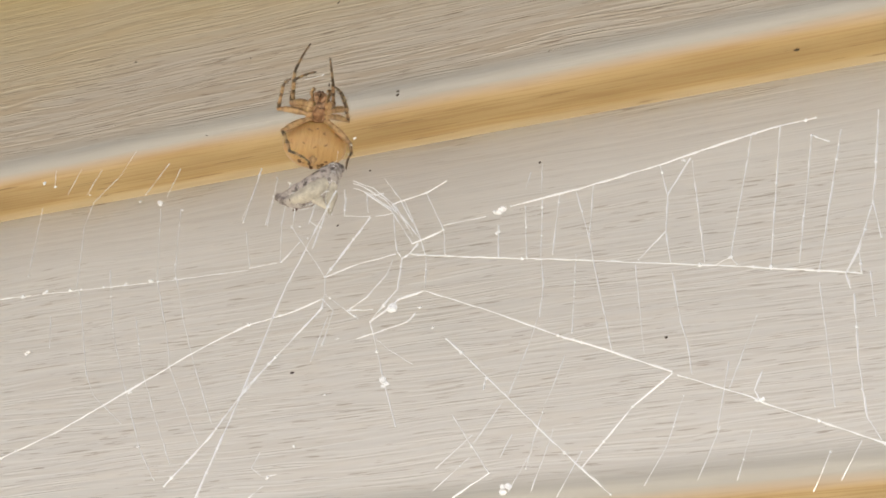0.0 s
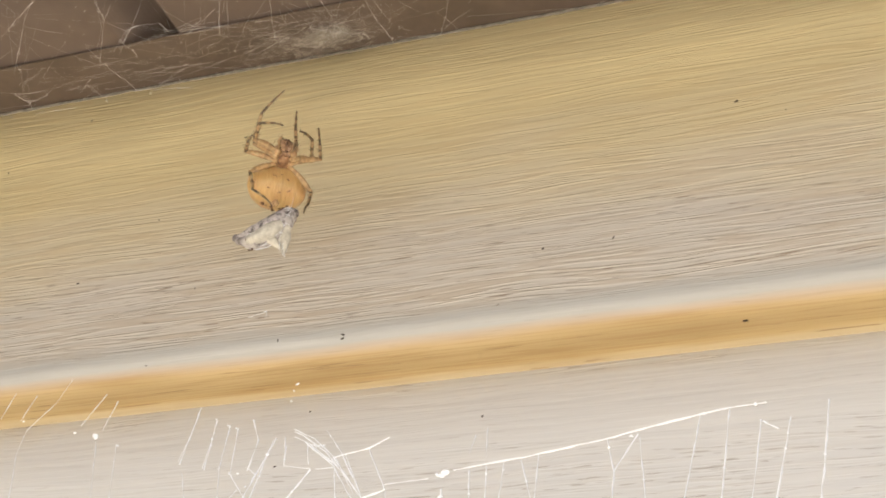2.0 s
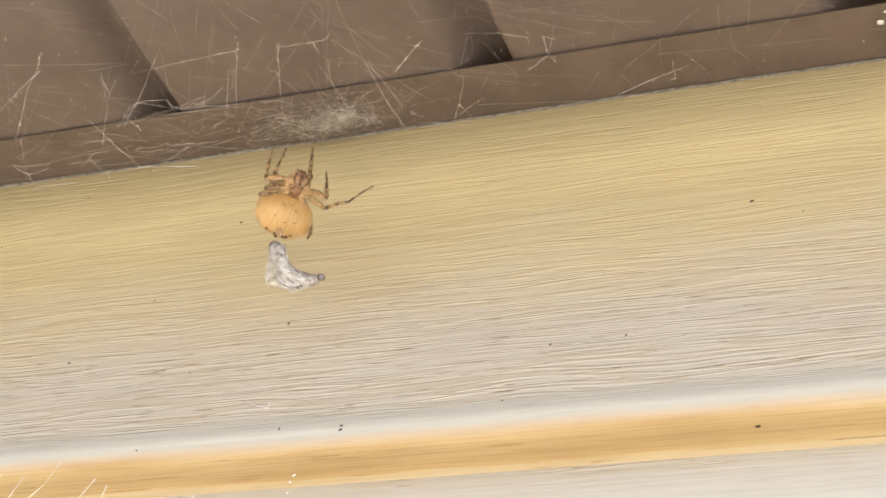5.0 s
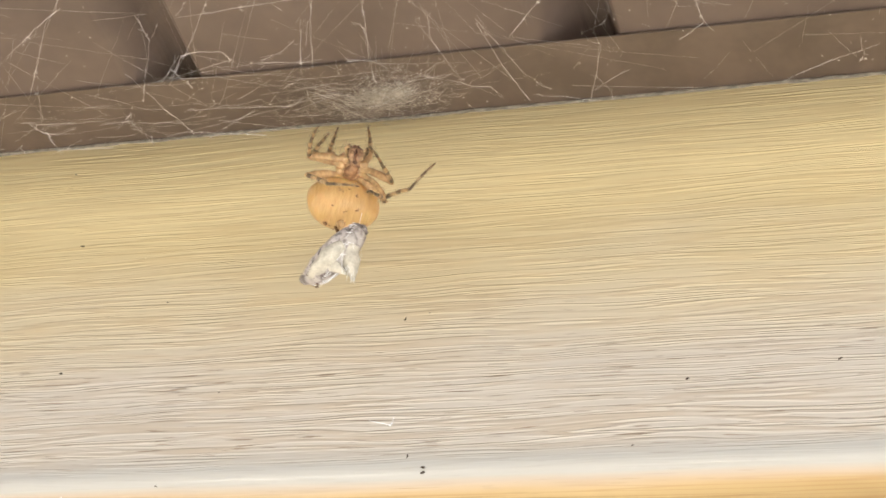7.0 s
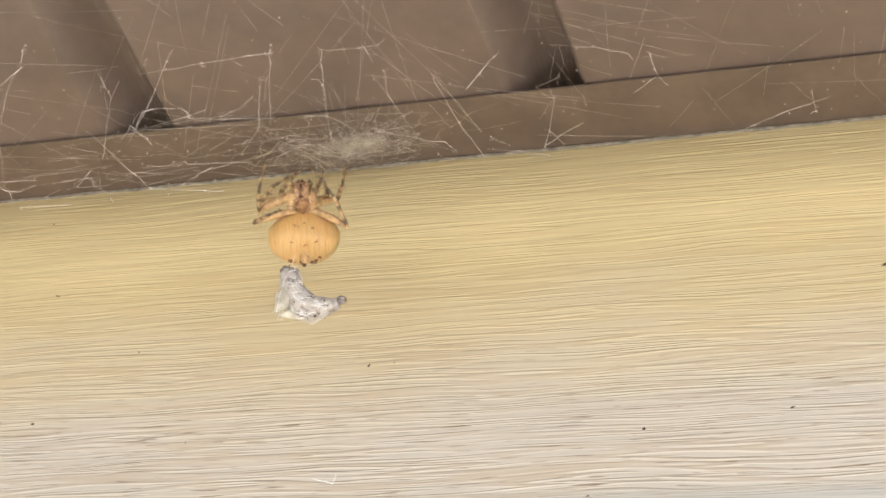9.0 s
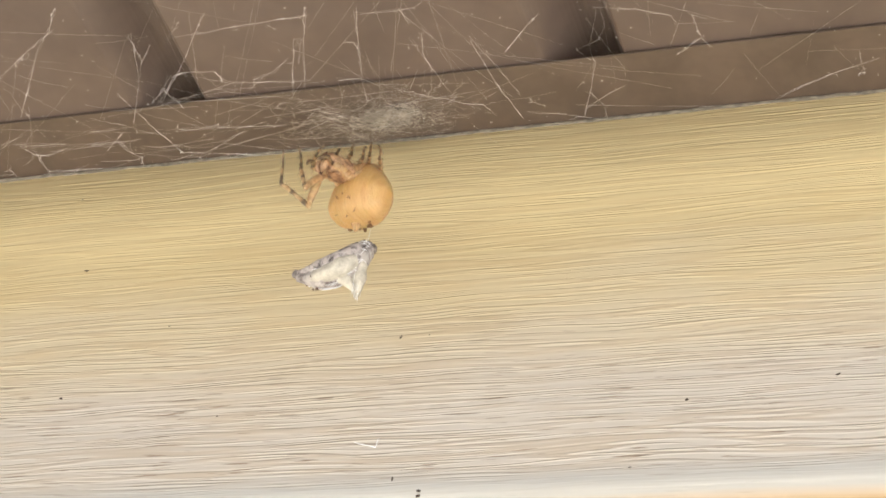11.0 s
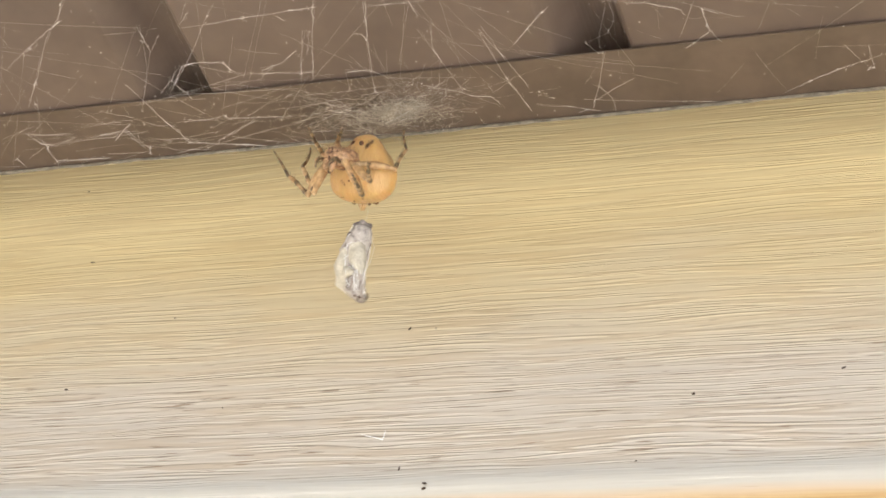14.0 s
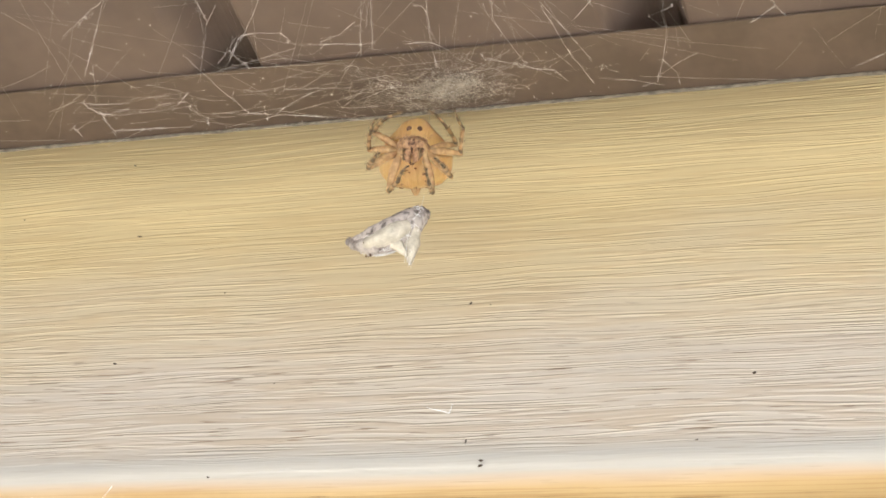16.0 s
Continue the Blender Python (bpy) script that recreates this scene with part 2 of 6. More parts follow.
M_SILK.node_tree.nodes["Principled BSDF"].inputs["Metallic"].default_value = 0.1
M_OLD_SILK = mottled("dusty_silk", (0.40, 0.35, 0.30), (0.88, 0.83, 0.77), 150, 0.7, 0.0)
M_FLUFF = mottled("matted_silk", (0.26, 0.215, 0.17), (0.60, 0.53, 0.44), 420, 0.9, 0.5)
M_NEST = mottled("nest_silk", (0.20, 0.165, 0.125), (0.58, 0.51, 0.42), 300, 0.8, 0.0)
M_SPECK = mottled("droppings", (0.02, 0.012, 0.008), (0.06, 0.035, 0.02), 900, 0.7)
M_DUST = mottled("joint_dust", (0.13, 0.11, 0.085), (0.27, 0.235, 0.185), 500, 0.9, 0.6, 0.0004)
M_LINT = mottled("lint", (0.48, 0.43, 0.37), (0.80, 0.76, 0.70), 900, 0.8)
M_ABDOMEN = mottled("amber_abdomen", (0.52, 0.315, 0.12), (0.63, 0.41, 0.175), 170, 0.30, 0.9, 0.0003, lo=0.25, hi=0.75, stretch=(8.0, 1.6, 1.6), sss=0.35)
M_CARAPACE = mottled("carapace", (0.17, 0.085, 0.042), (0.56, 0.35, 0.20), 1000, 0.5, 0.6, 0.0003, sss=0.1)
M_MARK = mottled("dark_marking", (0.05, 0.022, 0.012), (0.13, 0.06, 0.03), 900, 0.6)
M_SPOT = mottled("brown_spot", (0.13, 0.065, 0.028), (0.30, 0.165, 0.07), 900, 0.6)
M_STERNUM = mottled("sternum", (0.16, 0.075, 0.035), (0.42, 0.23, 0.11), 900, 0.5, 0.5, 0.0003)
M_LEG = leg_material()
M_THIGH = leg_material("thigh", 0.30, 0.0026, 0.70, 0.92, ((0.40, 0.245, 0.115), (0.55, 0.365, 0.185)))
M_FOOT = leg_material("ringed_foot", 0.95, 0.0017, 0.36, 0.58, ((0.20, 0.135, 0.07), (0.42, 0.29, 0.15)))
M_TIP = mottled("dark_knob", (0.045, 0.033, 0.03), (0.38, 0.33, 0.31), 900, 0.5, 0.6, 0.0004)
M_WING = mottled("speckled_wing", (0.07, 0.055, 0.052), (0.50, 0.445, 0.42), 800, 0.6, 0.8, 0.0005, lo=0.34, hi=0.56, detail=5.0)
M_PREY = mottled("wrapped_bundle", (0.13, 0.10, 0.095), (0.52, 0.475, 0.44), 620, 0.6, 0.8, 0.0006, lo=0.28, hi=0.55, detail=6.0)
M_BELLY = mottled("pale_bundle", (0.42, 0.385, 0.315), (0.66, 0.615, 0.52), 420, 0.6, 0.6, 0.0005)


# ---- building ----
def part(name, bm, mat, parent=None, label=""):
    """Links a bmesh as one mesh object, under a thing or a part if one is given."""
    me = bpy.data.meshes.new(name)
    bm.to_mesh(me)
    bm.free()
    me.materials.append(mat)
    ob = new(name, me)
    ob.parent = parent
    if label:
        ob["label"] = label
    return ob


def smooth(ob):
    for p in ob.data.polygons:
        p.use_smooth = True
    return ob


def tube(bm, pts, radii, sides=6):
    """A tapering tube along points, closed at both ends."""
    pts = [Vector(p) for p in pts]
    if not hasattr(radii, "__len__"):
        radii = [radii] * len(pts)
    rings, up = [], Vector((0.31, 0.22, 0.92)).normalized()
    for i, p in enumerate(pts):
        way = (pts[min(i + 1, len(pts) - 1)] - pts[max(i - 1, 0)]).normalized()
        if abs(way.dot(up)) > 0.95:
            up = Vector((0.9, 0.3, 0.1)).normalized()
        side = way.cross(up).normalized()
        over = side.cross(way)
        rings.append([bm.verts.new(p + radii[i] * (math.cos(2 * math.pi * j / sides) * side + math.sin(2 * math.pi * j / sides) * over)) for j in range(sides)])
    for a, c in zip(rings, rings[1:]):
        for j in range(sides):
            bm.faces.new((a[j], a[(j + 1) % sides], c[(j + 1) % sides], c[j]))
    bm.faces.new(rings[0][::-1])
    bm.faces.new(rings[-1])


def blob(bm, centre, size, rough=0.0, seed=0.0, fine=2, shape=None):
    """A rounded body with half-sizes size, made uneven by noise, or bent by shape()."""
    made = bmesh.ops.create_icosphere(bm, subdivisions=fine, radius=1.0)["verts"]
    for v in made:
        p = v.co.copy()
        if shape:
            p = shape(p)
        p *= 1 + rough * noise.noise(p * 2.2 + Vector((seed, 0, seed)))
        v.co = Vector((p.x * size[0], p.y * size[1], p.z * size[2])) + Vector(centre)


def bristles(bm, roots, length):
    """Short fine hairs, each from a place along a way."""
    for at, way in roots:
        at, way = Vector(at), Vector(way).normalized() * length
        tube(bm, [at, at + way * 0.55, at + way], [0.00004, 0.00003, 0.00001], 3)


def extruded(bm, profile, x0, x1):
    """A prism along x with the given y, z outline."""
    a = [bm.verts.new((x0, y, z)) for y, z in profile]
    c = [bm.verts.new((x1, y, z)) for y, z in profile]
    n = len(profile)
    for i in range(n):
        bm.faces.new((a[i], a[(i + 1) % n], c[(i + 1) % n], c[i]))
    bm.faces.new(a[::-1])
    bm.faces.new(c)
    bmesh.ops.recalc_face_normals(bm, faces=bm.faces)


X0, X1 = -3.0, 4.0
# One groove of the soffit: a long soft slope, a narrow floor, a short slope back.
GROOVE = [(-0.0185 + 0.0118 * i / 14, 0.5 - 0.5 * math.cos(math.pi * i / 14)) for i in range(15)] + [(-0.0036 + 0.0054 * i / 10, 0.5 + 0.5 * math.cos(math.pi * i / 10)) for i in range(11)]




def board_outline():
    """The outline of one board: a sloping face, a rounded lower lip, a level underside."""
    deep, tall, pts = 0.0075, 0.0058, []
    slope = BUTT / EXPOSED
    for i in range(9):
        a = math.pi * 0.5 * i / 8
        pts.append((-BUTT + slope * tall + (deep - slope * tall) * (1 - math.cos(a)), tall - tall * math.sin(a)))
    face = [(-BUTT + slope * z, z) for z in (EXPOSED + 0.012, 0.09, 0.06, 0.03, 0.012, 0.0085)]
    cove = [(-0.0042 + 0.0038 * math.sin(math.pi / 2 * i / 5), -0.0020 + 0.0020 * math.cos(math.pi / 2 * i / 5)) for i in range(1, 6)]
    back = [(0.0, -0.0020), (0.012, -0.0020), (0.012, EXPOSED + 0.012)]
    pts += [(-0.0042, 0.0)] + cove[:-1]
    return face + pts + back


def build_wall():
    bm = bmesh.new()
    extruded(bm, [(0.0125, GROUND_Z), (0.15, GROUND_Z), (0.15, SOFFIT_Z + 0.2), (0.0125, SOFFIT_Z + 0.2)], X0, X1)
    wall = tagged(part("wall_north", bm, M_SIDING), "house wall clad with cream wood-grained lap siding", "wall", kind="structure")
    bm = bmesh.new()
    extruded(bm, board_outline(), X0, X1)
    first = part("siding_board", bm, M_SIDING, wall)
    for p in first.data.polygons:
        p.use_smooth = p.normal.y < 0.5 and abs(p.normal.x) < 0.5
    for i in range(1, 21):
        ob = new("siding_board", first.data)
        ob.parent = wall
        ob.location.z = -i * EXPOSED
    return wall


def build_soffit():
    """Brown trim along the wall's head, ribbed soffit, fascia and roof."""
    bm = bmesh.new()
    z = SOFFIT_Z
    extruded(bm, [(0.010, z), (TRIM_Y, z), (TRIM_Y, z + 0.0005), (0.010, z + 0.0005)], X0, X1)
    tagged(part("trim", bm, M_TRIM), "brown metal trim strip along the head of the wall", "trim", kind="structure")
    bm = bmesh.new()
    top, depth = z + 0.0012, 0.0105
    xs, n0 = [], -28
    for i in range(n0, 40):
        x = i * RIB
        xs += [(x - 0.0014 + dx, top + depth * dz) for dx, dz in GROOVE]
    under = xs + [(xs[-1][0], top + 0.03), (xs[0][0], top + 0.03)]
    near = [bm.verts.new((px, 0.012, pz)) for px, pz in under]
    out = [bm.verts.new((px, -EAVES, pz)) for px, pz in under]
    for i in range(len(under)):
        j = (i + 1) % len(under)
        bm.faces.new((near[i], near[j], out[j], out[i]))
    bm.faces.new(near[::-1])
    bm.faces.new(out)
    bmesh.ops.recalc_face_normals(bm, faces=bm.faces)
    panel = part("ceiling", bm, M_SOFFIT)
    tagged(panel, "brown ribbed metal soffit under the eaves", "soffit", kind="structure")
    bm = bmesh.new()
    extruded(bm, [(-EAVES, z - 0.006), (-EAVES, z + 0.18), (-EAVES - 0.02, z + 0.18), (-EAVES - 0.02, z - 0.006)], X0, X1)
    tagged(part("fascia", bm, M_TRIM), "brown fascia board at the edge of the eaves", "fascia", kind="structure")
    bm = bmesh.new()
    extruded(bm, [(-EAVES - 0.05, z + 0.181), (-EAVES - 0.05, z + 0.21), (4.0, z + 2.1), (4.0, z + 1.9), (0.15, z + 0.201), (0.0, z + 0.201)], X0 - 0.3, X1 + 0.3)
    tagged(part("roof", bm, M_ROOF), "shingled roof over the eaves", "roof", kind="structure")
    bm = bmesh.new()
    bmesh.ops.create_grid(bm, x_segments=4, y_segments=4, size=400)
    g = tagged(part("ground", bm, M_GROUND), "pale sunlit gravel ground before the house", "ground", kind="structure")
    g.location.z = GROUND_Z


def build_bounce_wall():
    """An unseen white wall, added on one side to bounce sunlight onto the siding."""
    bm = bmesh.new()
    extruded(bm, [(-0.024, GROUND_Z), (-0.024, SOFFIT_Z - 0.001), (-3.2, SOFFIT_Z - 0.001), (-3.2, GROUND_Z)], 1.0, 1.15)
    tagged(part("wall_east", bm, M_WHITEWASH), "plain white-painted side wall of the house wing", "wall", kind="structure")


build_wall()
build_soffit()
build_bounce_wall()

# ---- webs ----
# Nodes of the web's threads in its own plane, in millimetres: along the wall, up.
ANCHOR_A = [[(5.2, -104.4), (19.4, -99.2), (36.6, -90.1), (52.3, -81.6), (64.5, -76.7), (74.8, -75.5), (82.7, -73.1)], [(68.2, -124.3), (70.2, -94.6), (71.0, -68.9), (74.0, -48.0), (75.5, -38.2)], [(58.2, -119.7), (65.7, -108.3), (68.4, -101.6)], [(68.4, -101.6), (71.2, -95.1), (77.0, -86.4), (83.8, -75.8), (83.2, -71.6), (81.5, -66.2)], [(81.5, -66.2), (88.4, -49.9)], [(-21.5, -50.7), (-13.7, -51.5)], [(106.6, -43.1), (102.2, -45.8), (93.6, -47.1), (94.5, -50.2), (89.9, -49.9)], [(84.1, -40.8), (94.3, -49.6), (102.9, -61.4)], [(93.6, -47.1), (104.9, -60.7), (107.2, -65.4)], [(102.9, -61.4), (110.2, -59.1)]]
ANCHOR_B = [[(104.4, -61.8), (103.0, -64.4), (107.7, -65.9), (126.4, -70.9), (143.5, -75.4), (178.7, -85.0), (205.9, -92.9), (208.9, -93.9)], [(103.0, -64.4), (101.4, -65.4), (102.8, -74.5), (98.4, -82.8), (102.5, -79.7), (104.0, -77.7), (110.3, -76.6), (128.2, -85.9), (148.2, -97.1), (160.5, -103.4), (173.6, -110.4)], [(174.9, -111.5), (190.7, -119.4), (193.1, -121.1), (209.9, -130.2), (217.1, -134.1)], [(126.2, -55.9), (144.3, -54.8), (160.4, -52.9), (170.3, -51.1), (185.5, -48.8), (194.6, -48.7)], [(119.7, -91.7), (132.0, -103.7), (146.9, -118.8), (159.0, -130.6), (166.1, -137.3)], [(194.6, -53.9), (195.9, -55.0), (198.2, -56.5)]]
ANCHOR_C = [[(207.7, -50.5), (208.8, -67.2), (209.0, -75.5), (207.5, -87.4), (205.6, -93.3), (206.9, -97.0)]]
ANCHOR = ANCHOR_A + ANCHOR_B + ANCHOR_C
RUNG_A = [[(209.0, -75.5), (211.7, -85.5)], [(207.8, -98.6), (210.3, -115.0), (213.2, -128.0), (216.2, -133.1)], [(207.5, -87.4), (208.6, -93.3)], [(160.8, -53.1), (164.2, -62.4), (165.6, -72.9), (168.3, -81.9)], [(167.6, -52.8), (164.2, -62.4)], [(165.6, -72.9), (160.8, -79.4)], [(169.0, -84.3), (173.2, -98.2), (175.2, -102.8), (177.8, -111.8)], [(168.2, -53.8), (175.8, -83.6)], [(180.7, -49.9), (181.2, -83.4), (178.1, -84.9)], [(181.2, -83.4), (182.9, -85.7)], [(186.8, -49.2), (190.1, -87.7)], [(194.2, -53.7), (195.9, -88.3)], [(200.3, -53.9), (200.2, -91.4)], [(129.9, -56.9), (133.8, -72.4)], [(133.9, -56.2), (137.3, -73.2), (139.7, -80.8), (140.9, -90.1)], [(137.8, -55.6), (140.1, -73.1)]]
RUNG_B = [[(141.9, -55.8), (147.9, -70.2), (150.2, -77.0), (156.1, -93.2), (159.6, -102.8)], [(145.7, -55.1), (147.8, -69.4)], [(124.4, -61.3), (126.7, -70.8)], [(110.2, -59.1), (102.6, -46.5)], [(110.2, -59.1), (112.6, -66.7)], [(84.1, -40.8), (87.7, -42.6), (90.0, -42.7)], [(85.2, -42.0), (87.3, -47.8)], [(79.2, -41.3), (80.8, -47.6), (88.3, -49.5)], [(94.9, -50.6), (98.1, -59.9), (99.4, -62.8), (101.4, -65.4)], [(96.5, -46.6), (104.9, -60.7)], [(81.8, -66.3), (88.4, -64.4), (99.2, -63.5)], [(98.9, -65.1), (98.6, -69.2), (95.3, -75.0), (91.2, -78.1), (98.1, -79.3)], [(83.2, -71.6), (92.3, -79.2), (95.1, -81.4)], [(83.0, -73.1), (87.3, -77.3), (87.5, -86.9)]]
RUNG_C = [[(107.7, -65.9), (110.3, -76.6)], [(98.4, -82.8), (100.2, -86.3), (104.7, -95.6), (107.5, -101.4), (113.7, -113.3)], [(100.2, -86.3), (96.2, -87.1)], [(100.5, -86.4), (104.2, -85.6), (108.2, -84.8), (109.7, -82.8)], [(73.5, -48.8), (70.3, -46.2)], [(173.6, -110.7), (166.8, -117.5), (158.9, -130.3)], [(126.6, -112.6), (133.3, -121.3), (138.9, -128.6), (132.1, -133.3)], [(192.5, -120.7), (191.0, -117.9), (192.0, -113.5)], [(132.1, -104.1), (132.3, -107.3)], [(71.0, -96.6), (72.8, -93.5)]]
RUNG = RUNG_A + RUNG_B + RUNG_C
FAINT_A = [[(-24.4, -4.7), (-21.8, -11.6)], [(-14.7, -6.9), (-15.3, -16.0)], [(-6.9, -9.4), (-7.9, -17.9)], [(2.6, -5.3), (1.3, -13.2), (-4.2, -21.8), (-3.4, -30.0), (2.3, -46.6), (4.1, -52.5)], [(21.8, -16.7), (21.3, -26.4)], [(16.9, -13.4), (13.4, -23.4)], [(-22.4, -19.2), (-15.1, -44.5)], [(5.5, -53.8), (10.5, -63.0), (20.3, -82.1), (25.9, -89.8), (38.4, -100.0)], [(21.0, -30.2), (30.2, -55.6), (40.6, -74.3), (45.9, -85.3), (63.1, -109.4)], [(27.9, -31.9), (34.9, -54.0), (44.5, -71.7), (53.5, -86.7), (64.9, -104.4)], [(13.1, -49.0), (23.5, -70.9), (34.1, -88.0), (46.3, -107.4), (54.7, -117.7)], [(28.4, -66.7), (37.2, -83.6), (47.9, -100.0), (57.3, -113.7)]]
FAINT_B = [[(49.8, -33.7), (49.6, -41.1)], [(56.8, -37.4), (57.7, -44.6)], [(62.5, -45.2), (66.8, -58.6)], [(52.4, -45.4), (58.2, -58.4), (65.8, -58.4)], [(70.3, -53.3), (67.0, -58.6)], [(65.8, -46.9), (81.5, -66.2)], [(-13.7, -51.5), (5.4, -53.6), (30.9, -56.5), (58.0, -58.9)], [(145.8, -74.4), (149.5, -96.2)], [(160.4, -80.9), (166.7, -104.6)], [(140.5, -90.0), (140.3, -95.9), (138.6, -109.8)], [(149.2, -101.9), (147.3, -115.5), (146.8, -128.7)], [(176.9, -116.7), (175.5, -128.1), (172.6, -136.4)], [(185.6, -125.3), (183.0, -136.7)], [(189.0, -100.1), (185.9, -117.0)], [(202.9, -105.0), (207.0, -124.5)], [(191.8, -126.9), (190.7, -137.8)], [(137.6, -111.1), (133.3, -121.3)], [(132.6, -118.5), (126.3, -125.6)]]
FAINT_C = [[(133.4, -124.0), (127.1, -131.1)], [(141.7, -120.0), (140.5, -125.1)], [(147.1, -124.8), (144.3, -133.5)], [(150.8, -120.1), (149.2, -134.2)], [(158.1, -126.6), (155.0, -136.3)], [(207.3, -134.3), (205.2, -142.3)], [(212.7, -132.8), (210.0, -140.7)], [(101.4, -88.1), (106.1, -92.1), (113.1, -97.2)], [(81.2, -114.7), (80.3, -118.4), (84.2, -121.4), (87.7, -121.2)], [(85.0, -123.6), (82.5, -126.3)], [(86.3, -78.7), (86.0, -91.3)], [(128.9, -46.5), (128.6, -51.5)], [(131.2, -44.5), (133.0, -53.5)], [(-0.2, -60.7), (4.4, -71.4)], [(210.3, -93.7), (212.5, -105.0)], [(184.9, -110.2), (185.1, -125.8)], [(200.5, -94.2), (202.9, -105.0)], [(109.0, -57.5), (120.3, -57.5)]]
FAINT = FAINT_A + FAINT_B + FAINT_C
HUB = [[(49.3, -24.0), (50.4, -42.1)], [(55.8, -29.2), (58.4, -45.2)], [(60.4, -31.8), (62.7, -45.5)], [(63.2, -32.9), (66.4, -47.7)], [(66.9, -31.2), (70.5, -37.9), (70.9, -47.5)], [(74.9, -38.6), (74.8, -56.1)], [(79.6, -36.1), (86.4, -40.2), (94.5, -47.7), (102.3, -58.9)], [(79.9, -37.0), (82.5, -38.3), (91.1, -45.0), (99.0, -54.1)], [(80.6, -38.6), (84.7, -41.0), (93.5, -48.3)], [(78.0, -38.4), (80.7, -47.0)], [(85.0, -41.7), (87.4, -48.1)], [(88.8, -38.0), (95.1, -45.6), (100.9, -54.4)]]
# Nodes of the dusty cobweb's threads on an upright sheet before the soffit, in millimetres: along the wall, up.
COBWEB_A = [[(0.8, 56.4), (2.8, 61.0), (5.6, 66.9), (7.4, 70.3)], [(2.8, 59.7), (3.1, 61.8), (4.4, 61.5), (4.8, 63.1)], [(5.8, 76.0), (6.6, 69.4), (5.8, 66.1), (6.7, 58.2), (7.4, 52.3), (8.0, 45.9)], [(8.2, 48.2), (10.2, 45.3), (12.9, 38.8), (15.1, 35.3), (18.4, 31.2)], [(31.0, 69.7), (31.6, 73.8)], [(31.0, 69.7), (37.8, 71.5), (43.0, 73.4), (48.2, 75.1), (56.5, 77.8)], [(42.4, 73.3), (43.9, 72.6)], [(48.8, 74.8), (51.0, 73.3)], [(22.4, 69.8), (27.2, 62.7), (28.4, 56.8), (29.9, 46.2)], [(27.7, 67.0), (27.3, 62.2)]]
COBWEB_B = [[(34.0, 59.1), (37.8, 60.4), (42.0, 61.0), (43.3, 59.6), (44.8, 58.5), (49.7, 58.5), (60.3, 59.7)], [(34.0, 59.1), (32.3, 51.7)], [(34.6, 59.6), (33.7, 52.6)], [(32.9, 55.6), (38.5, 50.7)], [(50.1, 57.0), (51.6, 59.9)], [(50.1, 59.3), (53.3, 61.9), (55.3, 65.2)], [(24.9, 53.4), (28.9, 49.9), (36.0, 43.8), (40.9, 39.5)], [(8.7, 39.3), (11.3, 38.6), (18.7, 39.7)], [(23.8, 40.0), (30.6, 41.5), (32.1, 38.2)], [(10.3, 38.5), (13.6, 36.6), (16.4, 36.4), (18.9, 38.3)], [(9.1, 31.8), (10.1, 32.6), (12.1, 30.6)], [(17.5, 32.6), (22.7, 33.2), (27.3, 34.2)], [(27.1, 38.5), (28.6, 43.1)]]
COBWEB_C = [[(28.6, 40.9), (30.2, 39.1), (33.9, 37.4), (34.7, 35.6)], [(38.9, 45.2), (40.6, 44.9), (46.0, 46.8), (46.5, 46.1), (58.6, 47.9)], [(40.9, 39.5), (47.7, 39.6), (55.1, 39.8)], [(44.9, 38.4), (48.1, 42.6), (51.6, 45.8)], [(36.0, 76.6), (35.3, 63.6), (34.1, 51.1)], [(55.5, 52.2), (57.3, 53.8)], [(55.2, 70.8), (58.2, 56.2)], [(56.6, 70.9), (57.6, 64.6)], [(55.2, 79.7), (60.0, 57.9)], [(65.1, 70.8), (66.7, 70.9), (67.9, 69.4)], [(65.4, 80.5), (68.1, 69.4), (70.3, 61.0), (72.5, 55.1)], [(66.1, 60.4), (70.3, 61.0), (74.4, 59.0)], [(65.6, 79.2), (71.6, 79.6), (76.8, 81.3)], [(73.5, 81.1), (76.6, 76.4)]]
COBWEB_D = [[(77.2, 73.3), (82.2, 65.8), (84.3, 62.9), (88.5, 57.2)], [(79.2, 74.2), (80.6, 68.8), (82.7, 65.1)], [(80.4, 58.0), (85.3, 57.2), (90.2, 56.1), (93.9, 55.9), (96.9, 53.4)], [(88.4, 74.2), (95.0, 66.1), (100.2, 58.9)], [(89.1, 72.6), (95.0, 62.3), (101.6, 53.1)], [(95.9, 70.0), (99.0, 78.2), (100.7, 81.2)], [(102.5, 57.6), (105.3, 56.4)], [(112.4, 82.4), (113.4, 78.5), (112.8, 74.5), (109.1, 71.9), (111.0, 69.7), (112.7, 69.1)], [(112.7, 69.1), (113.1, 60.8), (112.7, 56.3), (112.7, 54.5)], [(112.7, 56.3), (116.1, 60.2), (118.9, 62.7)], [(112.9, 60.7), (115.9, 57.3), (116.8, 54.4)], [(102.4, 54.6), (109.6, 54.5), (114.0, 53.9)]]
COBWEB_E = [[(110.6, 83.5), (118.6, 83.7), (125.6, 82.3)], [(129.3, 82.4), (132.5, 81.7)], [(129.6, 82.1), (131.4, 76.7), (133.7, 74.3)], [(131.4, 76.3), (127.7, 71.8)], [(146.8, 62.1), (149.2, 64.0), (159.8, 70.9), (163.6, 73.2)], [(160.5, 74.4), (161.0, 71.4), (161.4, 69.2), (160.5, 68.4)]]
COBWEB = COBWEB_A + COBWEB_B + COBWEB_C + COBWEB_D + COBWEB_E


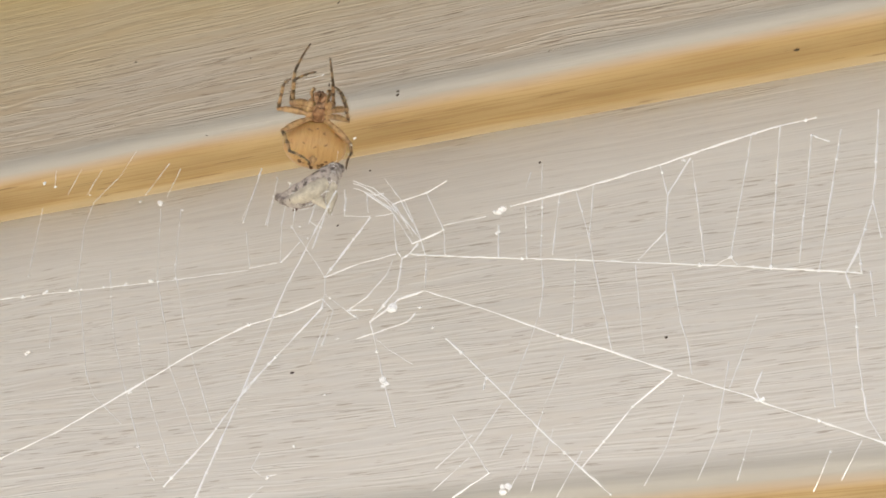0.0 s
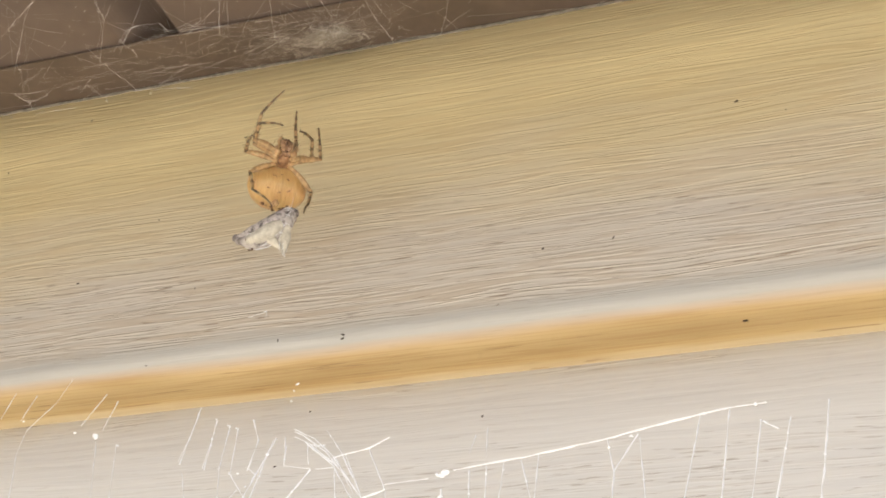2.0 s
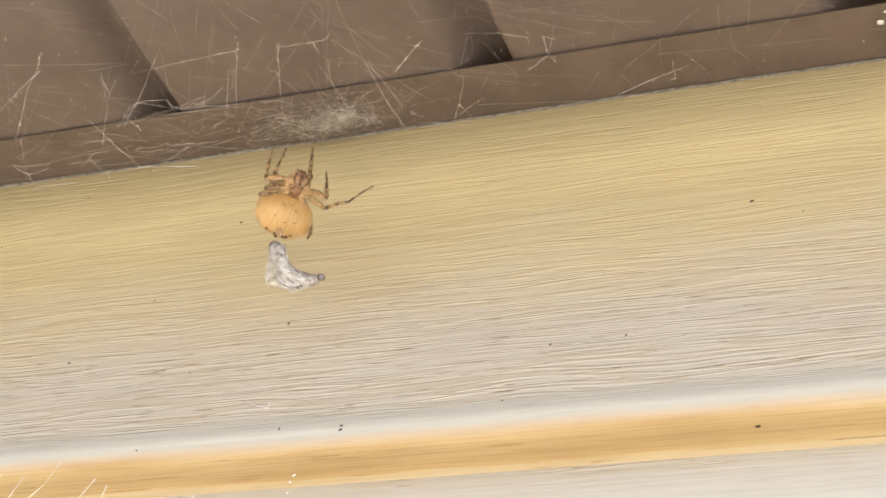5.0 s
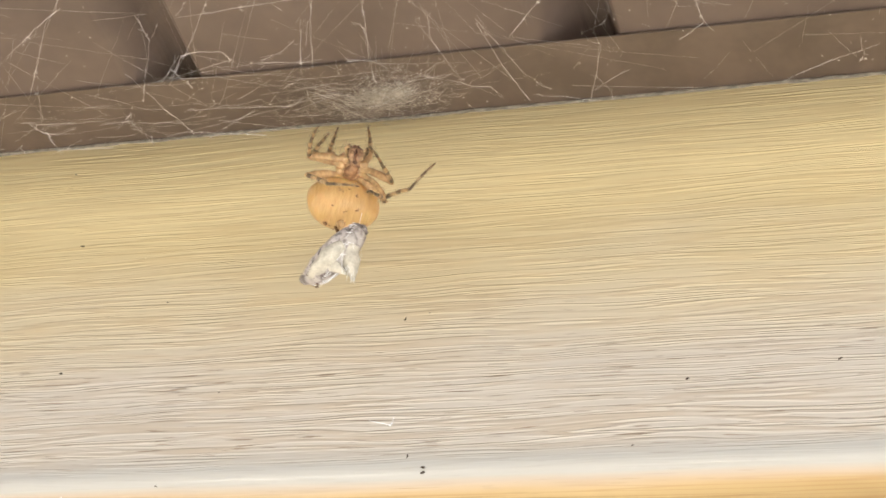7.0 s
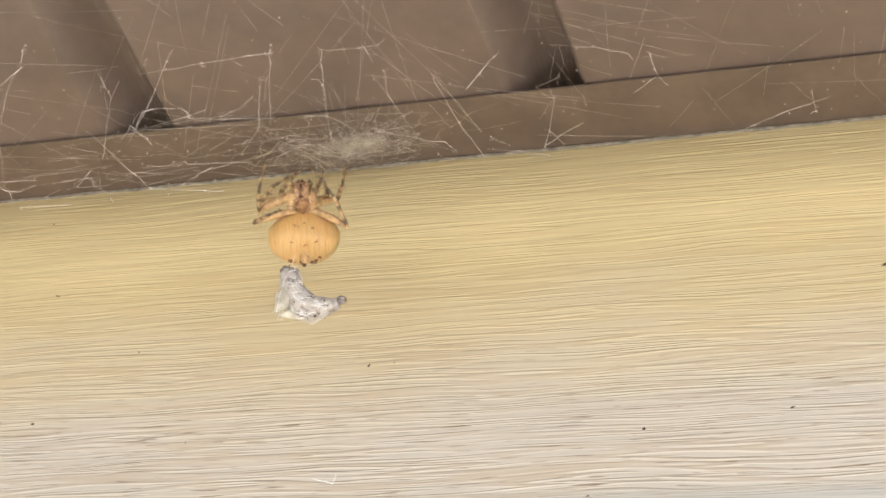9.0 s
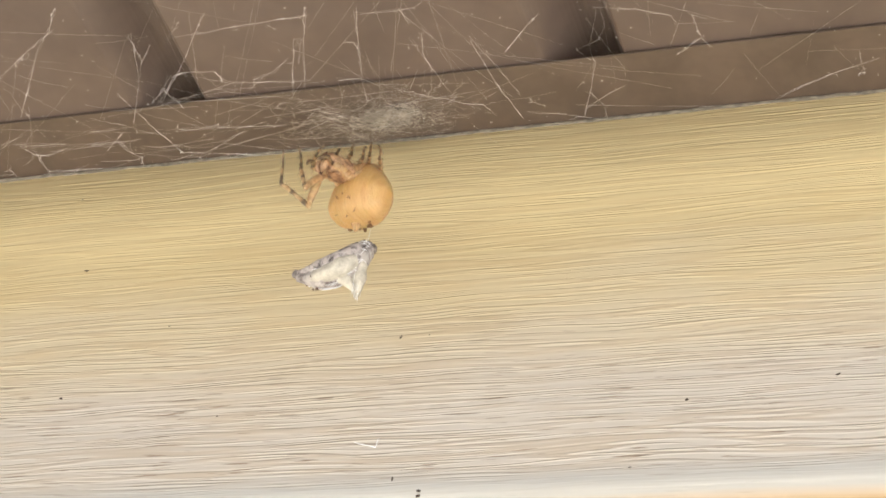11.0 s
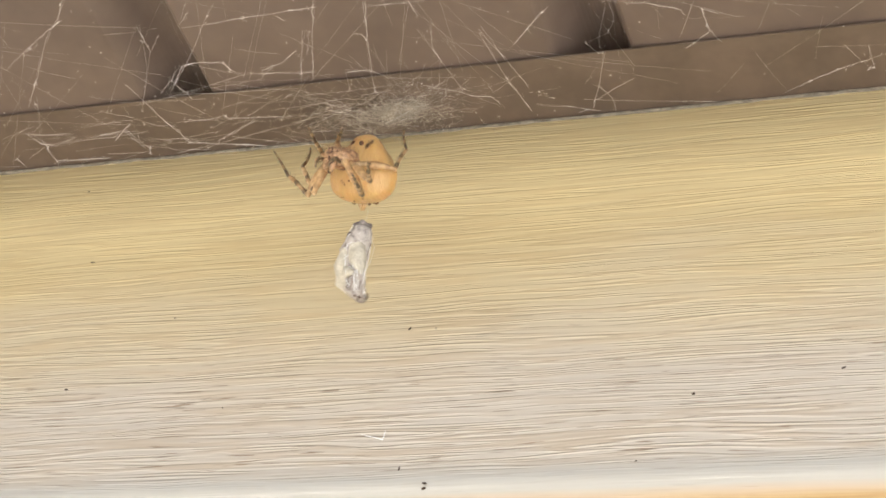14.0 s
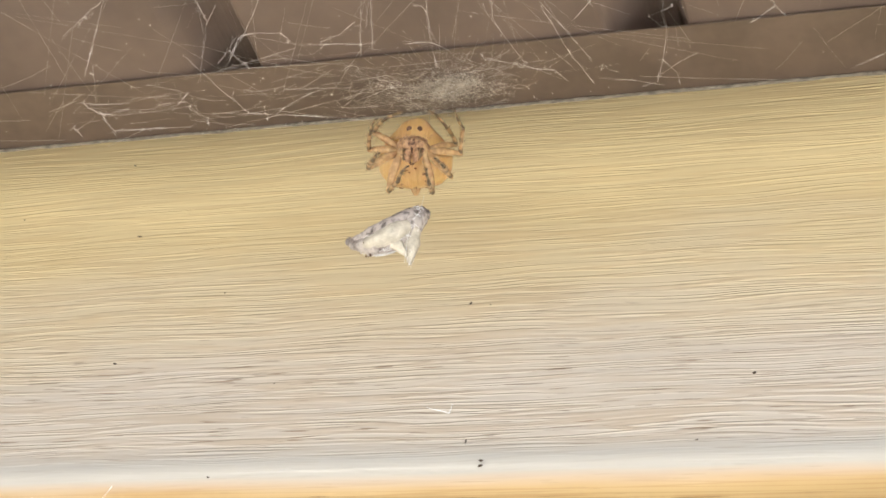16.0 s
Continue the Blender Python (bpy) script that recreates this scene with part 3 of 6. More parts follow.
def web_point(u, v, out=0.0):
    """A point of the orb web's tilted plane, from millimetres along the wall and up."""
    x, z = u / 1000, v / 1000
    return Vector((x, -0.02234 - 0.06725 * x + 0.24634 * z - out, z))


def cobweb_point(u, v):
    """A point of the cobweb's upright sheet, which nears the wall along its length."""
    return Vector((u / 1000, -0.086 + 0.22 * u / 1000, v / 1000))


def build_orb_web():
    rnd = random.Random(5)
    web = tagged(new("orb_web"), "torn white orb web hanging before the siding", "web")
    for name, lists, r in (("anchor_thread", ANCHOR, 0.00018), ("rung_thread", RUNG + HUB, 0.000135), ("faint_thread", FAINT, 0.000085)):
        for nodes in lists:
            bm = bmesh.new()
            pts = []
            for (ua, va), (ub, vb) in zip(nodes, nodes[1:]):
                steps = max(2, int(math.hypot(ub - ua, vb - va) / 2))
                for i in range(steps):
                    f = i / steps
                    pts.append(web_point(ua + (ub - ua) * f, va + (vb - va) * f) + Vector([rnd.uniform(-1, 1) * 0.00007 for _ in range(3)]))
            pts.append(web_point(*nodes[-1]))
            tube(bm, pts, [r * rnd.choice((0.45, 0.6, 0.8, 1.0, 1.1, 1.5)) for _ in pts], 5)
            for p in pts:
                if rnd.random() < 0.17:
                    blob(bm, p, [r * rnd.uniform(1.3, 2.6)] * 3, 0.3, rnd.random() * 9, 1)
            part(name, bm, M_SILK, web)
    for u, v, s in KNOTS:
        bm = bmesh.new()
        for i in range(4):
            blob(bm, web_point(u + rnd.uniform(-0.6, 0.6) * s, v + rnd.uniform(-0.5, 0.5) * s), [0.0005 * s * rnd.uniform(0.5, 1.1), 0.0004 * s, 0.0004 * s * rnd.uniform(0.5, 1)], 0.4, i, 2)
        part("silk_tuft", bm, M_SILK, web)
    return web


def build_cobweb():
    rnd = random.Random(8)
    web = tagged(new("cobweb"), "dusty tangled cobweb strung below the brown soffit", "cobweb")
    for nodes in COBWEB:
        bm, pts = bmesh.new(), []
        for (ua, va), (ub, vb) in zip(nodes, nodes[1:]):
            steps = max(2, int(math.hypot(ub - ua, vb - va) / 1.6))
            for i in range(steps):
                f = i / steps
                pts.append(cobweb_point(ua + (ub - ua) * f, va + (vb - va) * f) + Vector([rnd.uniform(-1, 1) * 0.00016 for _ in range(3)]))
        pts.append(cobweb_point(*nodes[-1]))
        base = rnd.uniform(0.000013, 0.000023)
        tube(bm, pts, [base * rnd.choice((0.5, 0.8, 1.0, 1.2, 2.2)) for _ in pts], 5)
        # A second thread runs close by and crosses the first.
        off = Vector((rnd.uniform(-1, 1), 0, rnd.uniform(-1, 1))) * 0.0009
        tube(bm, [pts[0] + off, pts[len(pts) // 2] - off * 0.5, pts[-1] + off * 0.4], 0.000012, 4)
        for i, p in enumerate(pts):
            if rnd.random() < 0.22:
                for _ in range(rnd.choice((1, 2, 4))):
                    q = p + Vector([rnd.gauss(0, 0.00018) for _ in range(3)])
                    blob(bm, q, [rnd.uniform(0.00004, 0.00014) for _ in range(3)], 0.5, rnd.random() * 9, 1)
            if rnd.random() < 0.06:
                way = Vector((rnd.gauss(0, 1), rnd.gauss(0, 0.4), rnd.gauss(0, 1))).normalized() * rnd.uniform(0.0006, 0.0022)
                tube(bm, [p, p + way * 0.5 + Vector((0, 0, -0.0002)), p + way], 0.000022, 4)
        part("dusty_thread", bm, M_OLD_SILK, web)
    bm = bmesh.new()
    # Taut single threads across the soffit.
    for _ in range(150):
        a = Vector((rnd.uniform(-0.07, 0.21), rnd.uniform(-0.085, -0.014), SOFFIT_Z - rnd.uniform(0.002, 0.009)))
        ang, length = rnd.choice((0.35, 0.5, 1.3, 1.75, 2.2)) + rnd.gauss(0, 0.16), rnd.uniform(0.010, 0.055)
        c = a + Vector((math.cos(ang), math.sin(ang), rnd.uniform(-0.2, 0.4))) * length
        c.y, c.z = min(c.y, -0.010), max(min(c.z, SOFFIT_Z - 0.001), SOFFIT_Z - 0.009)
        tube(bm, [a, a.lerp(c, 0.5) + Vector((0, 0, -0.0003)), c], rnd.uniform(0.000006, 0.000015), 4)
    # Long strands along the trim that gather at the retreat.
    for _ in range(60):
        a = Vector((rnd.gauss(-0.004, 0.030), rnd.uniform(-0.024, -0.003), SOFFIT_Z - rnd.uniform(0.0006, 0.009)))
        c = Vector((a.x + rnd.uniform(0.006, 0.030), a.y + rnd.gauss(0.001, 0.003), SOFFIT_Z - rnd.uniform(0.0006, 0.006)))
        c.y = min(c.y, -0.0015)
        tube(bm, [a, *[a.lerp(c, f) + Vector((0, rnd.gauss(0, 0.00012), -abs(rnd.gauss(0, 0.0002)))) for f in (0.3, 0.6)], c], rnd.uniform(0.000008, 0.000026), 4)
    # Threads that fan out from the retreat.
    for _ in range(80):
        a = Vector((0.0435 + rnd.gauss(0, 0.006), -0.008 + rnd.gauss(0, 0.002), SOFFIT_Z - rnd.uniform(0.001, 0.005)))
        ang, length = rnd.uniform(-3.1, -0.05), rnd.uniform(0.006, 0.030)
        c = a + Vector((math.cos(ang), math.sin(ang) * 0.7, rnd.gauss(0.0, 0.05))) * length
        c.z, c.y = min(c.z, SOFFIT_Z - 0.0006), min(c.y, -0.001)
        tube(bm, [a, a.lerp(c, 0.5), c], rnd.uniform(0.000006, 0.000014), 4)
    fine = part("fine_thread", bm, M_OLD_SILK, web)
    tagged(fine, kind="stuff")
    bm = bmesh.new()
    for i in range(260):
        if i < 150:
            p = Vector((rnd.uniform(-0.08, 0.24), rnd.uniform(-0.07, -0.004), SOFFIT_Z - abs(rnd.gauss(0, 0.006)) - 0.0005))
        else:
            p = Vector((rnd.gauss(0.02, 0.035), rnd.uniform(-0.022, -0.002), SOFFIT_Z - rnd.uniform(0.0006, 0.007)))
        blob(bm, p, [rnd.uniform(0.00004, 0.00019) for _ in range(3)], 0.6, rnd.random() * 9, 1)
    tagged(part("lint", bm, M_LINT, web), kind="stuff")
    return web


def build_retreat():
    """The matted silk in the corner of trim and wall above the spider."""
    rnd = random.Random(3)
    nest = tagged(new("silk_retreat"), "matted grey-tan silk retreat stuck under the trim", "spider retreat")
    nest.location = (0.0435, -0.0075, SOFFIT_Z - 0.0012)
    bm = bmesh.new()
    for i in range(520):
        a = Vector((rnd.gauss(0, 0.0030), rnd.gauss(-0.0008, 0.0010), rnd.uniform(-0.0008, 0.0009)))
        ang, length = rnd.gauss(0.2, 0.9), rnd.uniform(0.0006, 0.0022)
        c = a + Vector((math.cos(ang), math.sin(ang) * 0.6, rnd.gauss(0, 0.2))) * length
        tube(bm, [a, a.lerp(c, 0.5) + Vector([rnd.gauss(0, 0.0002) for _ in range(3)]), c], rnd.uniform(0.00003, 0.00008), 3)
    tagged(part("mat", bm, M_FLUFF, nest, "felted patch of tan silk"), kind="stuff")
    bm = bmesh.new()
    for i in range(820):
        s = 1.0 if i < 470 else 2.2
        a = Vector((rnd.gauss(0, 0.0046 * s) - (0.007 if s > 1 else 0), rnd.gauss(-0.0005, 0.0024), rnd.uniform(-0.0022, 0.0008)))
        a.y = max(-0.0105, min(0.0055, a.y))
        ang, length = rnd.gauss(0.25, 1.1), rnd.uniform(0.0012, 0.0045) * s
        c = a + Vector((math.cos(ang), math.sin(ang) * 0.6, rnd.gauss(0, 0.25))) * length
        mids = [a.lerp(c, f) + Vector([rnd.gauss(0, 0.00045) for _ in range(3)]) for f in (0.25, 0.5, 0.75)]
        tube(bm, [a, *mids, c], rnd.uniform(0.000012, 0.000032), 3)
    tagged(part("fibre", bm, M_NEST, nest), kind="stuff")
    bm = bmesh.new()
    for i in range(80):
        p = (rnd.gauss(0.003, 0.009), max(-0.011, min(0.006, rnd.gauss(-0.001, 0.003))), rnd.uniform(-0.003, 0.0006))
        blob(bm, p, [rnd.uniform(0.00006, 0.00020) for _ in range(3)], 0.7, i, 1)
    tagged(part("debris", bm, M_NEST, nest), kind="stuff")
    return nest


def build_specks():
    """Dark droppings stuck to the boards."""
    rnd = random.Random(2)
    slope = BUTT / EXPOSED
    for u, v in SPECKS + FAINT_SPECKS:
        small = 0.55 if (u, v) in FAINT_SPECKS else 1.0
        z = v / 1000
        base = 0 if z > 0 else -1
        y = -BUTT + slope * (z - base * EXPOSED)
        bm = bmesh.new()
        blob(bm, (0, 0, 0), [small * f for f in (rnd.uniform(0.00032, 0.00058), 0.0002, rnd.uniform(0.00020, 0.00032))], 0.5, u, 2)
        ob = smooth(part("dropping", bm, M_SPECK))
        ob.matrix_world = pose(u / 1000, y, z, 0, rnd.uniform(-30, 30), 0)
        tagged(ob, "tiny dark brown insect dropping stuck to the siding", "dropping", "droppings on the siding")


def build_dust_line():
    """Dust, old paint and silk caught along the joint of wall and trim."""
    rnd = random.Random(12)
    bm = bmesh.new()
    slope = BUTT / EXPOSED
    xs = [-0.25 + 0.0025 * i for i in range(240)]
    rows = []
    for x in xs:
        low = SOFFIT_Z - 0.0007 - 0.0007 * (0.5 + 0.5 * noise.noise((x * 90, 3.0, 0.0))) - rnd.uniform(0, 0.0003)
        proud = rnd.uniform(0.00010, 0.00025)
        rows.append([bm.verts.new((x, slope * z - BUTT - d, z)) for z, d in ((SOFFIT_Z - 0.0001, 0.0), (SOFFIT_Z - 0.0002, proud * 1.8), ((SOFFIT_Z + low) / 2, proud), (low, 0.0), (low + 0.0002, -0.0004), (SOFFIT_Z - 0.0001, -0.0004))])
    for a, c in zip(rows, rows[1:]):
        for j in range(6):
            bm.faces.new((a[j], c[j], c[(j + 1) % 6], a[(j + 1) % 6]))
    bm.faces.new(rows[0])
    bm.faces.new(rows[-1][::-1])
    bmesh.ops.recalc_face_normals(bm, faces=bm.faces)
    smooth(tagged(part("dust_line", bm, M_DUST), "grey dust caught along the joint under the trim", "dust", kind="structure"))


def build_silk_scrap():
    """A bent wisp that swings on a thread too fine to see, before the wall."""
    bm = bmesh.new()
    tube(bm, [[c * MM for c in p] for p in ((-4.0, 0.3, 1.5), (-2.7, 0.1, 0.9), (-1.2, 0, 0.45), (0, 0, 0), (0.1, 0, 0.8), (0.2, -0.1, 1.7))], [f * MM for f in (0.03, 0.06, 0.055, 0.10, 0.05, 0.03)], 6)
    return tagged(part("silk_scrap", bm, M_SILK), "thin white bent wisp of silk hanging before the siding", "silk scrap")


def build_husk():
    bm = bmesh.new()
    blob(bm, (0, 0, 0), (0.12 * MM, 0.12 * MM, 0.42 * MM), 0.4, 5.0, 2)
    return tagged(smooth(part("husk", bm, M_SPECK)), "tiny dark husk hanging on a thread", "husk")


KNOTS = [(75.2, -20.9, 0.55), (75.4, -26.4, 0.42), (74.9, -23.0, 0.35)]
KNOTS += [(102.5, -79.7, 2), (123.3, -56.9, 1.8), (124.9, -63.4, 0.8), (107.1, -100.1, 1.3), (107.8, -101.4, 1), (143.5, -132.8, 1.6), (192.5, -120.4, 1.0), (181.2, -83.4, 0.6), (20.2, -28.1, 1.2), (-26.8, -8.9, 0.8), (-6.8, -18.2, 0.5), (-21.5, -11.7, 0.5), (-13.7, -51.5, 1.0), (-6.2, -51.8, 0.9), (2.5, -53.1, 0.8), (6.2, -53.4, 0.4), (13.7, -54.3, 0.5), (20.3, -54.8, 0.5)]
KNOTS += [(28.1, -55.8, 0.9), (30.8, -56.3, 0.4), (35.9, -56.5, 0.4), (-2.4, -71.8, 0.9), (37.0, -90.9, 0.6), (28.6, -32.5, 0.5), (12.6, -25.7, 0.5), (34.0, -51.6, 0.4), (55.4, -28.6, 0.4), (59.9, -31.3, 0.4), (62.6, -32.8, 0.4), (68.5, -47.9, 0.4), (66.0, -47.5, 0.4), (72.3, -52.4, 0.4), (91.1, -86.1, 0.4), (110.4, -81.4, 0.5), (115.2, -87.8, 0.4), (132.2, -104.4, 0.5), (166.2, -53.2, 0.6), (181.3, -49.7, 0.5), (185.9, -48.9, 0.4), (93.0, -101.7, 0.4), (89.5, -114.3, 0.5), (85.7, -121.6, 0.7), (46.3, -107.4, 0.5), (54.6, -117.4, 0.4)]
SPECKS = [(167.7, 67.8), (123.6, 25.0), (74.1, 4.4), (74.3, 3.1), (-15.6, 36.0),
          (53.2, -68.9), (108.8, -14.8), (60.0, -7.4), (149.1, -72.8), (54.7, -24.2)]
FAINT_SPECKS = [(66.3, 48.2), (115.0, 8.0), (-36.7, 105.6), (3.3, 56.9), (181.0, 61.9), (24.2, 27.8), (-59.6, 87.8), (18.0, 2.0)]
build_orb_web()
build_cobweb()
build_retreat()
build_specks()


def build_gnat():
    gnat = tagged(new("gnat"), "tiny dark gnat crawling on the siding", "gnat", "gnats on the siding")
    bm = bmesh.new()
    blob(bm, (0, 0, 0), (0.00034, 0.00014, 0.00015), 0.2, 2.0, 2)
    blob(bm, (0.00038, 0, 0), (0.00013, 0.00011, 0.00012), 0.1, 1.0, 2)
    smooth(part("body", bm, M_SPECK, gnat))
    for turn in (-12, 12):
        bm = bmesh.new()
        blob(bm, (-0.00025, -0.00016, turn * 0.000006), (0.0003, 0.00003, 0.00009), 0.1, 4.0, 2)
        smooth(part("wing", bm, M_SPECK, gnat, "folded brown wing"))
    return gnat


# Seconds, along the wall and up in millimetres, and the turn of each gnat.
GNAT_PATHS = [[(0, 47.8, 42.0, 60), (4.7, 47.8, 41.9, 60), (6.8, 61.3, 46.3, 80), (12, 59.9, 48.1, 75), (16, 61.9, 48.9, 70)],
              [(0, 141.9, 25.4, 70), (4.7, 141.9, 25.4, 70), (6.8, 152.7, 28.2, 40), (8.2, 152.5, 28.4, 40), (12, 151.8, 29.7, 35), (16, 151.6, 29.9, 35)],
              [(0, 22.5, 86.0, 20), (1, 22.2, 86.5, 20), (3, 22.9, 84.9, 20), (4.7, 23.5, 85.2, 20), (6.8, -25.2, 78.2, 5), (16, -25.2, 78.3, 5)]]
gnats = [build_gnat() for _ in GNAT_PATHS]
bm = bmesh.new()
blob(bm, (0, 0, 0), (0.0007, 0.0004, 0.0002), 0.5, 3.0, 2)
speck = smooth(part("dropping", bm, M_SPECK))
speck.location = (0.1749, -0.0080, -0.0001)
tagged(speck, "dark brown insect dropping under the lip of a board", "dropping", "droppings on the siding")
for x, y, size in ((0.1984, -0.0121, 0.0009), (0.2003, -0.0154, 0.0004)):
    bm = bmesh.new()
    blob(bm, (0, 0, 0), (size, size * 0.9, size * 0.25), 0.3, x * 50, 3)
    fleck = smooth(part("paint_fleck", bm, M_LINT))
    fleck.location = (x, y, SOFFIT_Z - size * 0.15)
    tagged(fleck, "pale round fleck stuck under the brown trim", "fleck", "flecks on the trim")
build_dust_line()
scrap, husk = build_silk_scrap(), build_husk()
# Seconds, along the wall and up in millimetres, and the roll of the wisp; then the husk's way.
HANG_Y = -0.084
SCRAP_PATH = [(0, 100.2, -42.9, 150), (1, 99.4, -40.4, 140), (1.5, 97.9, -39.0, 170), (2, 97.6, -38.0, 175), (2.5, 97.3, -36.5, 170), (2.75, 97.4, -37.5, 120), (3, 97.3, -38.6, 75), (3.25, 97.0, -39.5, 35),
              (3.5, 96.9, -39.9, 0), (4, 98.2, -40.5, 0), (4.7, 98.2, -40.5, 5), (6.8, 96.6, -36.4, -5), (7.5, 96.4, -36.1, -5), (12, 97.8, -36.9, 0), (16, 97.4, -37.3, 0)]
HUSK_PATH = [(0, 101.9, -45.9), (4.7, 101.9, -45.8), (6.8, 100.3, -42.2), (7.5, 100.2, -42.1), (12, 101.7, -42.8), (16, 101.0, -42.7)]

# ---- spider and prey ----
SPIDER_PATH = [
    (0, (0.0655, -0.035, -0.0157), (0.482, -0.756, 0.443), (0.28, -0.346, -0.896)),
    (0.5, (0.0648, -0.035, -0.0019), (0.484, -0.86, 0.162), (0.173, -0.088, -0.981)),
    (1, (0.0621, -0.035, 0.0146), (0.459, -0.774, 0.436), (0.303, -0.324, -0.896)),
    (1.5, (0.0606, -0.035, 0.0302), (0.329, -0.557, 0.763), (0.462, -0.61, -0.644)),
    (2, (0.0581, -0.035, 0.045), (0.559, -0.759, 0.334), (0.269, -0.215, -0.939)),
    (2.5, (0.0522, -0.035, 0.0639), (0.489, -0.429, 0.759), (0.795, -0.138, -0.591)),
    (3, (0.056, -0.035, 0.0632), (0.633, -0.748, 0.197), (0.213, -0.076, -0.974)),
    (3.5, (0.0576, -0.035, 0.0649), (0.598, -0.75, 0.282), (0.165, -0.229, -0.959)),
    (3.75, (0.057, -0.035, 0.0648), (0.643, -0.739, 0.201), (0.109, -0.171, -0.979)),
    (4, (0.0565, -0.035, 0.0647), (0.682, -0.72, 0.128), (0.057, -0.123, -0.991)),
    (4.2, (0.0562, -0.035, 0.0648), (0.682, -0.72, 0.128), (0.057, -0.122, -0.991)),
    (4.5, (0.0557, -0.035, 0.0651), (0.682, -0.721, 0.127), (0.058, -0.12, -0.991)),
    (4.7, (0.0564, -0.035, 0.0634), (0.691, -0.706, 0.155), (0.076, -0.141, -0.987)),
    (6.8, (0.0526, -0.035, 0.064), (0.485, -0.866, 0.12), (0.143, -0.057, -0.988)),
    (7, (0.0536, -0.035, 0.0645), (0.48, -0.865, 0.15), (0.154, -0.086, -0.984)),
    (7.4, (0.053, -0.035, 0.0656), (0.395, -0.899, 0.189), (0.175, -0.129, -0.976)),
    (7.5, (0.0527, -0.035, 0.0659), (0.372, -0.906, 0.2), (0.181, -0.141, -0.973)),
    (7.6, (0.0531, -0.035, 0.066), (0.362, -0.917, 0.167), (0.173, -0.11, -0.979)),
    (8, (0.0543, -0.035, 0.0667), (0.319, -0.946, 0.05), (0.153, -0.001, -0.988)),
    (8.2, (0.0531, -0.035, 0.0689), (0.308, -0.949, 0.068), (0.163, -0.018, -0.986)),
    (10.3, (0.0492, -0.035, 0.0702), (-0.047, -0.995, 0.083), (0.346, -0.094, -0.933)),
    (10.5, (0.0492, -0.035, 0.0699), (-0.154, -0.988, 0.011), (0.289, -0.056, -0.956)),
    (10.7, (0.0502, -0.035, 0.0722), (-0.234, -0.972, 0.001), (0.204, -0.05, -0.978)),
    (11, (0.0525, -0.035, 0.0702), (-0.374, -0.923, -0.093), (-0.107, 0.142, -0.984)),
    (11.3, (0.0531, -0.035, 0.0677), (-0.521, -0.83, -0.201), (-0.089, 0.287, -0.954)),
    (11.5, (0.0535, -0.035, 0.0705), (-0.601, -0.754, -0.265), (-0.077, 0.384, -0.92)),
    (12, (0.0532, -0.035, 0.0732), (-0.854, -0.421, -0.304), (0.021, 0.557, -0.83)),
    (12.5, (0.0529, -0.035, 0.0723), (-0.876, -0.44, -0.196), (-0.119, 0.592, -0.797)),
    (13, (0.0506, -0.035, 0.0719), (-0.642, -0.564, -0.519), (-0.032, 0.696, -0.718)),
    (13.2, (0.0509, -0.035, 0.0722), (-0.606, -0.647, -0.464), (-0.101, 0.641, -0.761)),
    (13.5, (0.0513, -0.035, 0.0724), (-0.459, -0.766, -0.451), (-0.208, 0.586, -0.783)),
    (14, (0.051, -0.035, 0.0729), (-0.221, -0.806, -0.55), (-0.147, 0.585, -0.798)),
    (14.5, (0.0525, -0.035, 0.0704), (0.096, -0.766, -0.635), (-0.059, 0.633, -0.772)),
    (15, (0.0525, -0.035, 0.0702), (0.284, -0.674, -0.682), (-0.088, 0.69, -0.719)),
    (15.4, (0.0525, -0.035, 0.0707), (0.334, -0.664, -0.669), (-0.091, 0.684, -0.724)),
    (15.5, (0.0526, -0.035, 0.0709), (0.335, -0.665, -0.667), (-0.088, 0.683, -0.725)),
    (16, (0.0537, -0.035, 0.069), (0.296, -0.687, -0.664), (-0.072, 0.677, -0.733)),
]
# Rows for each leg: seconds, then its knee, its ankle and its tip in the spider's own space in millimetres.
R1_UP = [(0, 6.8, 1.1, 5.5, 6.8, 7.7, 9.2, 3.9, 12.8, 14.6), (0.5, 9.4, 3.9, 4, 8.6, 11.4, 4.6, 2.2, 14.8, 8.1), (1, 10, 4.5, 2.9, 9.6, 12, 1.6, 3.6, 16.6, 4.1), (1.5, 8.2, 1.5, 4.5, 6.7, 8.6, 2.2, 2.3, 13.9, -1.7), (2, 7.7, 2.7, 5.6, 7.3, 10.1, 7.4, 2.9, 15.9, 10.6)]
R1_HUNG = [(2.5, 4.9, 2.5, 7.2, 9.2, 6.1, 2, 13.2, 9.7, -3.8), (3, 10.1, 3, 2.1, 10.5, 10.2, -0.3, 9.1, 17.5, -3.3), (3.5, 9.9, 1.2, -0.6, 10.1, 7.8, -4.4, 10.3, 15.5, -6.7), (4, 8.8, -0.1, 1.3, 9.8, 6.8, -1.7, 9.9, 14.8, -2.4), (4.5, 7.7, -0.8, 2.6, 9, 6.4, 0.5, 9.9, 14.1, -1.4), (7, 8.8, 1, 3.1, 9.5, 7.8, -0.1, 9, 15.1, -3.4), (7.5, 8.8, 0.2, 2, 10.1, 6.5, -2.1, 10.1, 14.1, -4.4), (8, 8.4, -0.9, -0.3, 10, 6.2, -2.6, 9.4, 13.9, -0.7)]
